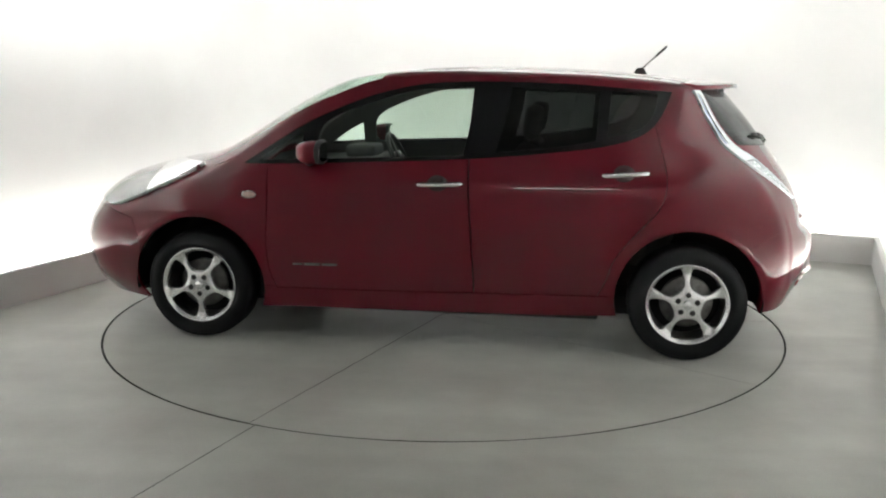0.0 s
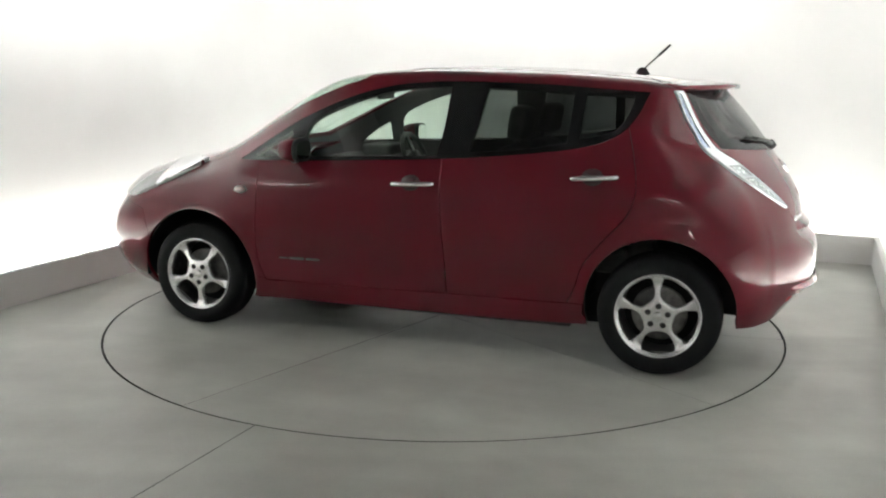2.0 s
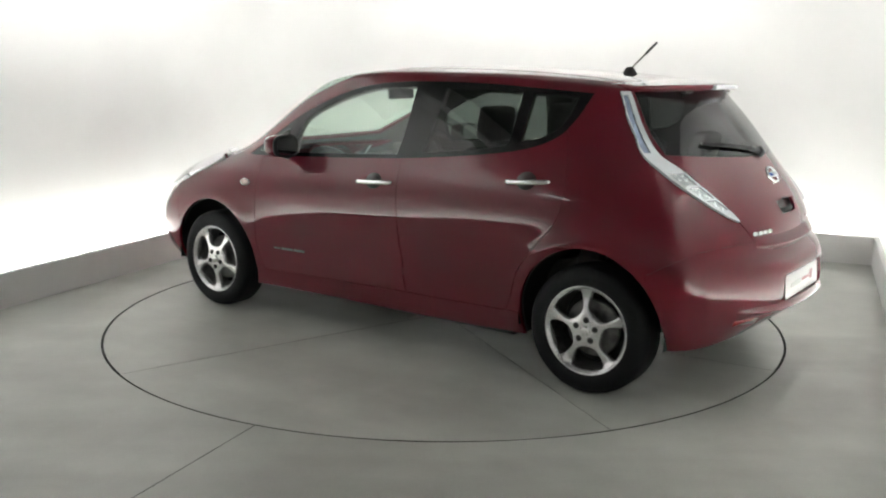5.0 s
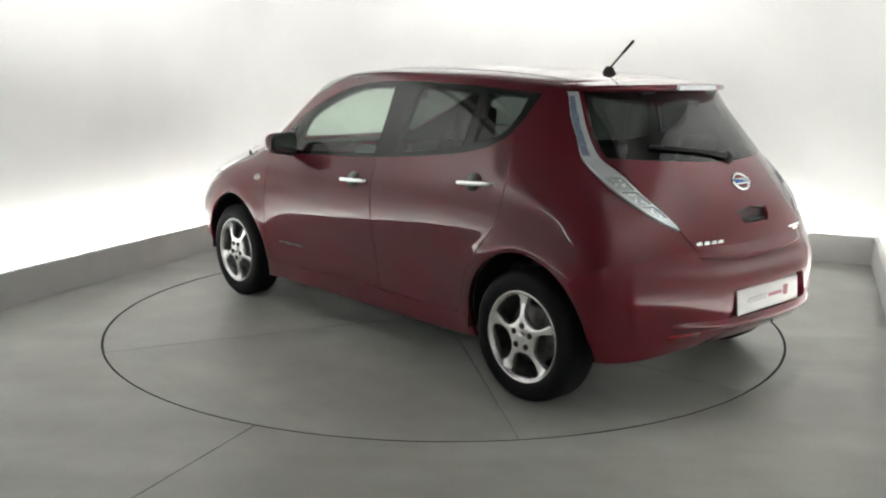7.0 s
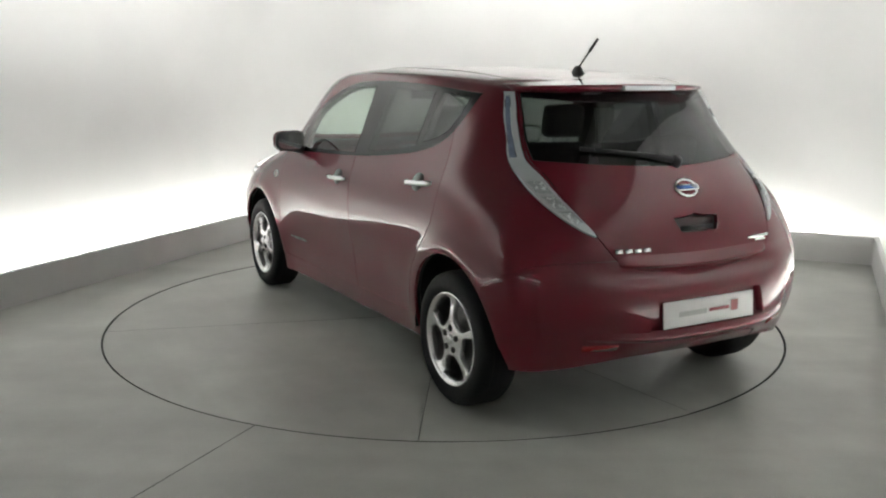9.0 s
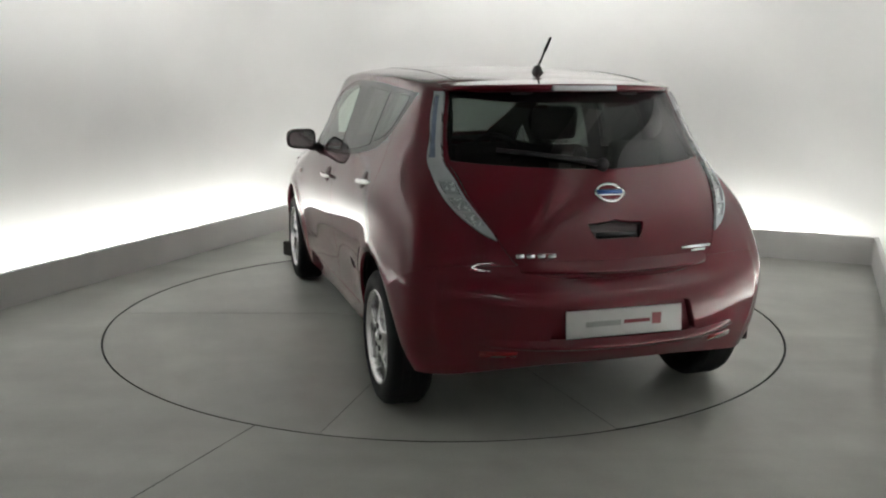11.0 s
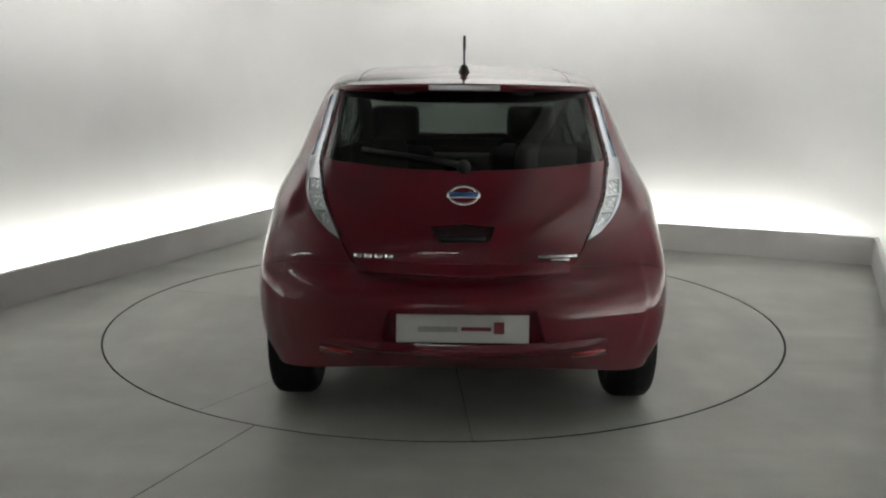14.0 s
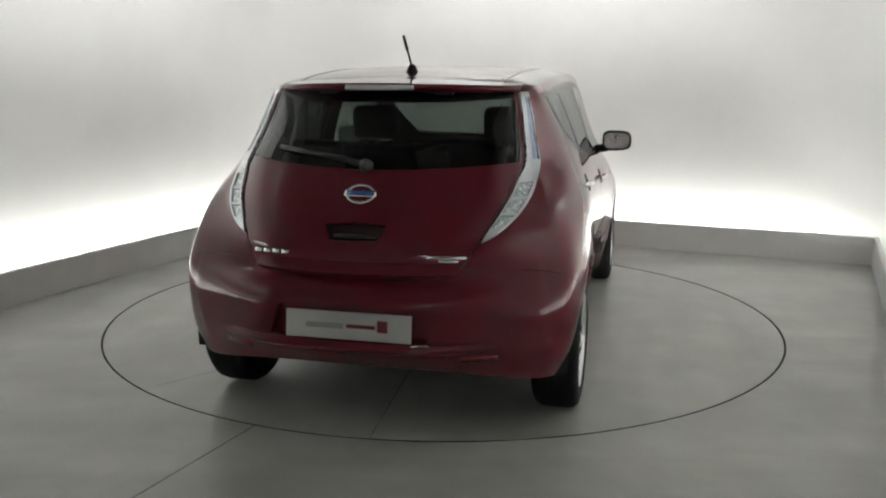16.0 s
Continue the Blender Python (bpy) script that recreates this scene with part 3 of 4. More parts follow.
    cut(bm, [(lamp_y(z, .90), z) for z in tall] + [(lamp_y(z, .50), z) for z in tall[::-1]], LAMP_BLUE, "rear", only=(LAMP_T,), test=corner)
    for z0, z1 in ((1.000, 1.048), (.942, .990), (.890, .932)):
        cut(bm, [(lamp_y(z1, .82), z1), (lamp_y(z0, .80), z0), (lamp_y(z0, .16), z0), (lamp_y(z1, .16), z1)], LAMP_CELL, "rear", only=(LAMP_T,), test=corner)
    recess = smooth_outline([(-.05, .440), (.315, .440), (.335, .46), (.295, .585), (.28, .592), (-.05, .592)], 3, (0, 1, 2, 3, 4, 5))
    cut(bm, recess, RECESS, "rear", only=(BODY,), test=rear)
    bumper = smooth_outline([(-.30, .62), (-.42, .69), (-.55, .74), (-.9, .745), (-.9, .1), (-.30, .1)], 3, (0, 3, 4, 5))
    cut(bm, bumper, BUMPER_R, "side", only=(BODY,), test=rear)
    # wheel arches
    cut(bm, circle(0.0, .325, .378), ARCH, "side", only=(BODY, BUMPER_R), test=side)
    cut(bm, circle(2.7, .325, .378), ARCH, "side", only=(BODY,), test=side)
    # side windows
    dlo = smooth_outline([(2.45, .998), (2.287, 1.000), (1.905, 1.015), (1.177, 1.050), (.683, 1.095), (.40, 1.138), (.245, 1.20), (.165, 1.29), (.115, 1.408),
                          (.394, 1.428), (.694, 1.447), (1.134, 1.456), (1.43, 1.440), (1.62, 1.405), (1.80, 1.35), (2.05, 1.245), (2.25, 1.13)], 3, (0, 8))
    cut(bm, dlo, FRAME, "side", only=(BODY,), test=side)
    cut(bm, smooth_outline([(2.02, 1.032), (1.6, 1.048), (1.205, 1.065), (1.175, 1.22), (1.16, 1.428), (1.43, 1.415), (1.62, 1.375), (1.80, 1.315), (1.97, 1.235), (2.02, 1.15)], 3, (0, 2, 4)), GLASS_F, "side", only=(FRAME,), test=side)
    cut(bm, smooth_outline([(1.03, 1.085), (.72, 1.115), (.505, 1.152), (.495, 1.28), (.49, 1.405), (.7, 1.418), (.955, 1.425), (.985, 1.26)], 3, (0, 2, 4, 6)), GLASS_R, "side", only=(FRAME,), test=side)
    cut(bm, smooth_outline([(.445, 1.170), (.33, 1.195), (.245, 1.24), (.20, 1.32), (.185, 1.392), (.3, 1.402), (.43, 1.404)], 3, (0, 4, 6)), GLASS_Q, "side", only=(FRAME,), test=side)
    cut(bm, smooth_outline([(2.36, 1.02), (2.25, 1.023), (2.11, 1.030), (2.11, 1.17), (2.22, 1.115)], 2, (0, 2, 3)), GLASS_T, "side", only=(FRAME,), test=side)
    # doors
    door_f = smooth_outline([(2.30, .99), (2.285, .80), (2.295, .6), (2.285, .42), (2.25, .305), (1.7, .305), (1.135, .315), (1.15, .6), (1.165, .85), (1.172, 1.06), (1.7, 1.04)], 3, (0, 4, 6, 9))
    cut(bm, door_f, DOOR_F, "side", only=(BODY,), test=side)
    door_r = smooth_outline([(1.172, 1.06), (1.165, .85), (1.15, .6), (1.135, .315), (.8, .318), (.47, .325), (.425, .42), (.385, .54), (.28, .68), (.175, .80), (.135, .92), (.15, 1.05), (.20, 1.24), (.6, 1.12)], 3, (0, 3, 5, 12))
    cut(bm, door_r, DOOR_R, "side", only=(BODY,), test=side)
    # windscreen: from the cowl to the roof, between the pillars
    screen = smooth_outline([(2.80, 1.045), (2.54, 1.085), (2.29, 1.215), (2.07, 1.325), (1.82, 1.425), (1.68, 1.468), (1.61, 1.525), (1.75, 1.56), (2.4, 1.4)], 3, (0, 1, 5, 6))
    cut(bm, screen, WINDSCREEN, "side", only=(BODY,), test=lambda c: c.x > 1.5)
    bonnet = smooth_outline([(2.72, 1.04), (2.50, 1.03), (2.62, .985), (2.86, .93), (3.15, .84), (3.42, .76), (3.75, .70), (3.75, 1.1)], 3, (0, 1, 6, 7))
    cut(bm, bonnet, HOOD, "side", only=(BODY,), test=lambda c: c.x > 2.3 and c.y < .78)
    front = [(3.02, .1), (3.04, .55), (3.10, .68), (3.3, .72), (3.9, .70), (3.9, .1)]
    cut(bm, front, BUMPER_F, "side", only=(BODY,), test=lambda c: c.x > 2.9)
    lamp_h = smooth_outline([(2.70, .975), (2.95, .97), (3.10, .93), (3.30, .84), (3.42, .745), (3.25, .735), (3.05, .80), (2.85, .885)], 3, (0, 4))
    cut(bm, lamp_h, LAMP_H, "side", only=(BODY, HOOD, BUMPER_F), test=lambda c: c.x > 2.5 and c.y > .40)
    cut(bm, [(2.60, 1.1), (2.99, 1.1), (3.03, .70), (2.60, .70)], LAMP_HB, "side", only=(LAMP_H,), test=lambda c: c.x > 2.5)
    roof = smooth_outline([(-.05, 1.43), (.15, 1.478), (.6, 1.512), (1.2, 1.524), (1.5, 1.508), (1.62, 1.475), (1.7, 1.6), (-.05, 1.6)], 3, (0, 5, 6, 7))
    cut(bm, roof, ROOF, "side", only=(BODY,), test=lambda c: c.z > 1.40)
    sill = [(2.36, .318), (.36, .330), (.36, .15), (2.36, .15)]
    cut(bm, sill, SILL, "side", only=(BODY,), test=side)
    bmesh.ops.dissolve_degenerate(bm, dist=6e-4, edges=bm.edges[:])
    bmesh.ops.remove_doubles(bm, verts=bm.verts[:], dist=8e-4)
    return bm


def region(half, ids, sides="both", gap=0.002, lip=0.018, shift=0.0):
    """The panel made of some regions: one side, the other, or both joined over the middle."""
    bm = bmesh.new()
    for sign in ((1,) if sides == "left" else (-1,) if sides == "right" else (1, -1)):
        seen = {}
        for f in half.faces:
            if f.material_index not in ids:
                continue
            vs = []
            for v in f.verts:
                if v not in seen:
                    seen[v] = bm.verts.new((v.co.x, v.co.y * sign, v.co.z))
                vs.append(seen[v])
            try:
                bm.faces.new(vs if sign > 0 else vs[::-1])
            except ValueError:
                pass
    if sides == "both":
        bmesh.ops.remove_doubles(bm, verts=[v for v in bm.verts if abs(v.co.y) < 1e-4], dist=2e-4)
    bm.normal_update()
    normal = {v: fair_normal(v.co)[0] for v in bm.verts}
    if shift:
        for v in bm.verts:
            v.co += normal[v] * shift
    rim = [e for e in bm.edges if len(e.link_faces) == 1]
    moves = {}
    for e in rim:
        a, b = e.verts
        along = (b.co - a.co)
        if along.length < 1e-6:
            continue
        inward = e.link_faces[0].calc_center_median() - (a.co + b.co) / 2
        n = (normal[a] + normal[b]).normalized()
        inward -= n * inward.dot(n)
        inward -= along * (inward.dot(along) / along.length_squared)
        if inward.length > 1e-7:
            for v in (a, b):
                moves[v] = moves.get(v, Vector()) + inward.normalized() * along.length
    for v, m in moves.items():
        v.co += m.normalized() * gap
    layer = bm.faces.layers.int.new("lip")
    if lip and rim:
        res = bmesh.ops.extrude_edge_only(bm, edges=rim)
        fresh = [v for v in res["geom"] if isinstance(v, bmesh.types.BMVert)]
        for f in res["geom"]:
            if isinstance(f, bmesh.types.BMFace):
                f[layer] = 1
        for v in fresh:
            v.co -= fair_normal(v.co)[0] * lip
    return bm


def fair_shading(ob):
    """Shade a panel by the smooth body surface, and its folded edges flat."""
    me = ob.data
    lips = me.attributes["lip"].data
    out = [(0.0, 0.0, 0.0)] * len(me.loops)
    cache = {}
    for poly in me.polygons:
        if lips[poly.index].value:
            continue
        for li in poly.loop_indices:
            vi = me.loops[li].vertex_index
            if vi not in cache:
                cache[vi] = fair_normal(me.vertices[vi].co)[0]
            n = cache[vi]
            out[li] = n.to_tuple()
    me.normals_split_custom_set(out)
    return ob


# ---- wheels ----
def rim_face(r_out=.214, thick=.03):
    """Five broad spokes with rounded openings between them."""
    bm = bmesh.new()
    n = 40

    def dish(x, z):
        r = math.hypot(x, z)
        return 0.012 - 0.030 * (r / r_out) ** 2 + 0.034 * max(0, (r - .165) / .045) ** 2
    for s in range(5):
        mid = radians(90 + 36 + 72 * s)
        cx, cz = .137, 0.0
        hole, edge = [], []
        rc = r_out - .012
        edge_angle = math.atan2(rc * math.sin(radians(36)), rc * math.cos(radians(36)) - cx)
        ways = [2 * math.pi * k / n for k in range(n)]
        near = min(range(n // 2), key=lambda k: abs(ways[k] - edge_angle))
        ways[near], ways[n - near] = edge_angle, 2 * math.pi - edge_angle
        for w in ways:
            c, d = math.cos(w), math.sin(w)
            e = 0.58
            u = .057 * math.copysign(abs(c) ** e, c)
            v = (.0755 + .38 * u) * math.copysign(abs(d) ** e, d)
            hole.append((cx + u, cz + v))
            # the sector's border in the same direction
            best = 9.0
            for (nx, nz, dd) in ((math.sin(radians(36)), math.cos(radians(36)), 0.0), (math.sin(radians(36)), -math.cos(radians(36)), 0.0)):
                den = d * nz - c * nx
                if den > 1e-6:
                    best = min(best, (cx * nx - cz * nz) / den)
            b, q = cx * c + cz * d, cx * cx + cz * cz
            best = min(best, -b + math.sqrt(max(0, b * b - q + (r_out - .012) ** 2)))
            edge.append((cx + best * c, cz + best * d))
        co, si = math.cos(mid), math.sin(mid)

        def put(p, dy=0.0):
            x, z = p[0] * co - p[1] * si, p[0] * si + p[1] * co
            return bm.verts.new((x, dish(x, z) + dy, z))
        levels = [[put(h) for h in edge]]
        for q in (.5, .12):
            levels.append([put((h[0] * (1 - q) + g[0] * q, h[1] * (1 - q) + g[1] * q)) for h, g in zip(hole, edge)])
        levels.append([put(h, -.005) for h in hole])
        levels.append([put((h[0] * .985 + cx * .015, h[1] * .985), -thick) for h in hole])
        for a, b in zip(levels, levels[1:]):
            for k in range(n):
                bm.faces.new((a[k], a[(k + 1) % n], b[(k + 1) % n], b[k]))
    bmesh.ops.remove_doubles(bm, verts=bm.verts[:], dist=5e-4)
    bmesh.ops.recalc_face_normals(bm, faces=bm.faces[:])
    return bm


def wheel(parent, x, y, sign, turn=0):
    """A tyre on a five-spoke rim, with the brake disc behind it. Faces outwards along sign."""
    face = pose(x, y, .3095, 0, 0, 0 if sign > 0 else 180)
    prof = [(.190, -.19), (.205, -.198), (.245, -.205), (.280, -.196), (.298, -.180), (.3095, -.155), (.310, -.10), (.3095, -.046), (.304, -.020), (.287, -.003), (.248, .006), (.224, -.002), (.215, -.008), (.206, -.03)]
    root = part("wheel", lathe(prof, 72), M_RUBBER, parent, "black rubber tyre on a silver five-spoke alloy rim", at=face)
    for k, yy in enumerate((-.155, -.12, -.085, -.05)):
        part("tread_groove", lathe([(.3100, yy - .004), (.3104, yy), (.3100, yy + .004)], 60), M_UNDER, root)
    rim = part("rim", rim_face(), M_ALLOY, root, "silver five-spoke alloy rim", at=pose(0, -.018, 0, 0, turn, 0))
    lip = lathe([(.196, -.014), (.207, -.003), (.213, .004), (.218, -.004), (.213, -.02)], 72)
    part("rim_lip", lip, M_ALLOY, root, at=pose(0, -.004, 0))
    part("rim_barrel", lathe([(.200, -.03), (.192, -.06), (.188, -.19)], 48), M_STEEL, root)
    part("brake_disc", lathe([(.0, -.085), (.13, -.085), (.14, -.09), (.14, -.10), (.0, -.10)], 48), M_STEEL, root)
    part("wheel_back", lathe([(.0, -.16), (.2, -.16)], 32), M_UNDER, root)
    for k in range(5):
        w = radians(90 + turn + 72 * k)
        nut = lathe([(0, .004), (.0135, .004), (.015, .001), (.015, -.01)], 14)
        part("wheel_nut", nut, M_DARKSTEEL, root, at=pose(.052 * math.cos(w), -.008, .052 * math.sin(w)))
    part("hub_cap", lathe([(0, .010), (.018, .010), (.024, .006), (.026, -.006)], 24), M_ALLOY, root, at=pose(0, -.008, 0))
    return root


def cabin_liner(half):
    """Inner lining: the body without its openings, moved inwards."""
    return region(half, (BODY, FRAME, DOOR_F, DOOR_R, TAILGATE, BUMPER_R, RECESS, SILL, LAMP_T), "both", gap=0.0, lip=0.0, shift=-.035)


def surface(half):
    """Places on the body: found from the side, from behind or from above."""
    tree = BVHTree.FromBMesh(half)

    def hit(kind, a, b):
        if kind == "side":
            o, d = Vector((a, 3, b)), Vector((0, -1, 0))
        elif kind == "rear":
            o, d = Vector((-3, abs(a), b)), Vector((1, 0, 0))
        else:
            o, d = Vector((a, abs(b), 3)), Vector((0, 0, -1))
        p, n, _, _ = tree.ray_cast(o, d)
        if n.dot(d) > 0:
            n = -n
        if kind != "side" and (b if kind == "top" else a) < 0:
            p, n = flip(p), flip(n)
        return p, n
    return hit


def patch(hit, kind, outline, off, thick, sign=1):
    """A thin piece that follows the body: its outline lies on the surface, proud by off, with a thickness."""
    bm = bmesh.new()
    top, low = [], []
    for a, b in outline:
        p, n = hit(kind, a, b)
        q, r = p + n * off, p + n * (off - thick)
        if sign < 0:
            q, r = flip(q), flip(r)
        top.append(bm.verts.new(q))
        low.append(bm.verts.new(r))
    m = len(outline)
    c = bm.verts.new(sum((v.co for v in top), Vector()) / m)
    for i in range(m):
        j = (i + 1) % m
        bm.faces.new((c, top[i], top[j]))
        bm.faces.new((top[i], low[i], low[j], top[j]))
    bmesh.ops.recalc_face_normals(bm, faces=bm.faces[:])
    if sum((f.normal.dot(f.calc_center_median() - Vector((1.2, 0, .8))) for f in bm.faces if c in f.verts)) < 0:
        bmesh.ops.reverse_faces(bm, faces=bm.faces[:])
    return bm


def ring_patch(hit, kind, outer, inner, off, thick):
    bm = bmesh.new()
    rows = []
    for line, o in ((outer, off - thick), (outer, off), (inner, off), (inner, off - thick)):
        row = []
        for a, b in line:
            p, n = hit(kind, a, b)
            row.append(bm.verts.new(p + n * o))
        rows.append(row)
    m = len(outer)
    for r0, r1 in zip(rows, rows[1:]):
        for i in range(m):
            j = (i + 1) % m
            bm.faces.new((r0[i], r0[j], r1[j], r1[i]))
    bmesh.ops.recalc_face_normals(bm, faces=bm.faces[:])
    return bm


def oval(cx, cy, rx, ry, n=28):
    return [(cx + rx * math.cos(2 * math.pi * k / n), cy + ry * math.sin(2 * math.pi * k / n)) for k in range(n)]


def bar(x0, y0, x1, y1, n=4):
    """A rectangle with points along its long edges."""
    low = [(x0 + (x1 - x0) * k / n, y0) for k in range(n + 1)]
    return low + [(x, y1) for x, _ in low[::-1]]


def bar_handle(p, q, sign):
    """A curved grip that stands off the door on two feet."""
    bm = bmesh.new()
    n, m = 14, 10
    P, Q = Vector(p), Vector(q)
    rings = []
    for i in range(n + 1):
        s = i / n
        c = P.lerp(Q, s)
        bulge = 4 * s * (1 - s)
        c.y += -.016 + .020 * bulge ** .5
        h = .0125 * (0.55 + 0.45 * min(1, 4 * bulge))
        t = .008
        rings.append([bm.verts.new((c.x, (c.y + t * math.cos(w)) * sign, c.z + h * math.sin(w))) for w in [2 * math.pi * k / m for k in range(m)]])
    for a, b in zip(rings, rings[1:]):
        for k in range(m):
            bm.faces.new((a[k], a[(k + 1) % m], b[(k + 1) % m], b[k]))
    bm.faces.new(rings[0])
    bm.faces.new(rings[-1][::-1])
    bmesh.ops.recalc_face_normals(bm, faces=bm.faces[:])
    return bm


def spoiler():
    """The roof's trailing edge: a thin wing over the rear window."""
    bm = bmesh.new()
    n = 28
    rings = []
    for i in range(n + 1):
        s = -1 + 2 * i / n
        y = .560 * s
        tail = -.288 + .25 * abs(s) ** 2.6
        top = 1.449 - .012 * s * s
        root_x = .05 + .02 * s * s
        root_z = 1.478 - .030 * abs(s) ** 2.2
        fade = 1 - .35 * abs(s) ** 6
        pts = [(root_x, root_z + .002), (root_x * .6 + tail * .4, root_z * .6 + top * .4 + .004), (tail + .05, top + .004), (tail + .008, top + .001), (tail, top - .007),
               (tail + .006, top - .020 * fade), (tail + .05, top - .030 * fade), (tail + .09, top - .040 * fade)]
        rings.append([bm.verts.new((x, y, z)) for x, z in pts])
    for a, b in zip(rings, rings[1:]):
        for k in range(len(a) - 1):
            bm.faces.new((a[k], a[k + 1], b[k + 1], b[k]))
        bm.faces.new((a[-1], a[0], b[0], b[-1]))
    bm.faces.new(rings[0])
    bm.faces.new(rings[-1][::-1])
    bmesh.ops.recalc_face_normals(bm, faces=bm.faces[:])
    return bm


def ledge(hit, half_width, z_top, z_peak, z_low, proud, sag=0.0, n=44):
    """A folded ledge across the rear: smooth above, sharp below, fading out at both ends."""
    bm = bmesh.new()
    rows = []
    for i in range(n + 1):
        s = -1 + 2 * i / n
        y = half_width * s if abs(s) > 1e-6 else 1e-4
        fade = (1 - abs(s) ** 3) ** .7 if abs(s) < 1 else 0.0
        dz = sag * s * s
        row = []
        for z, o in ((z_top, -.003), (z_top * .5 + z_peak * .5, proud * .42 * fade - .002), (z_peak + .006, proud * .92 * fade - .002), (z_peak, proud * fade - .003), (z_peak - .005, proud * .9 * fade - .004), (z_low, -.006)):
            p, m = hit("rear", y, z + dz)
            row.append(bm.verts.new(p + Vector((m.x, m.y, 0)).normalized() * o))
        rows.append(row)
    for a, b in zip(rows, rows[1:]):
        for k in range(len(a) - 1):
            bm.faces.new((a[k], b[k], b[k + 1], a[k + 1]))
    bmesh.ops.recalc_face_normals(bm, faces=bm.faces[:])
    if sum(f.normal.x for f in bm.faces) > 0:
        bmesh.ops.reverse_faces(bm, faces=bm.faces[:])
    return bm


def mirror_shell(sign):
    """A rounded door mirror with a flat face towards the rear."""
    bm = bmesh.new()
    n = 24
    rings = []
    for s, kx in ((0.0, 1.955), (.35, 1.953), (.9, 1.960), (1.0, 1.985), (.97, 2.02), (.85, 2.055), (.55, 2.08), (0.0, 2.09)):
        ring = []
        for k in range(n):
            w = 2 * math.pi * k / n
            c, d = math.cos(w), math.sin(w)
            y = .905 + .092 * s * math.copysign(abs(c) ** .6, c)
            z = 1.078 + .064 * s * math.copysign(abs(d) ** .6, d)
            ring.append(bm.verts.new((kx, y * sign, z)))
        rings.append(ring)
    for a, b in zip(rings, rings[1:]):
        for k in range(n):
            bm.faces.new((a[k], a[(k + 1) % n], b[(k + 1) % n], b[k]))
    bmesh.ops.remove_doubles(bm, verts=bm.verts[:], dist=1e-5)
    bmesh.ops.recalc_face_normals(bm, faces=bm.faces[:])
    return bm


def mirror_outline(ry, rz, sign, n=28):
    """The rounded outline of the mirror's face, lower at its outer end."""
    out = []
    for k in range(n):
        w = 2 * math.pi * k / n
        c, d = math.cos(w), math.sin(w)
        y, z = ry * math.copysign(abs(c) ** .55, c), rz * math.copysign(abs(d) ** .62, d)
        out.append(((.905 + y) * sign, 1.078 + z * (1 - .9 * y)))
    return out


def mirror_rim(sign):
    bm = prism(mirror_outline(.092, .064, sign), 1.947, 1.972, "x")
    bmesh.ops.bevel(bm, geom=[e for e in bm.edges if abs(e.verts[0].co.x - e.verts[1].co.x) < 1e-5], offset=.005, segments=2, affect="EDGES")
    return bm


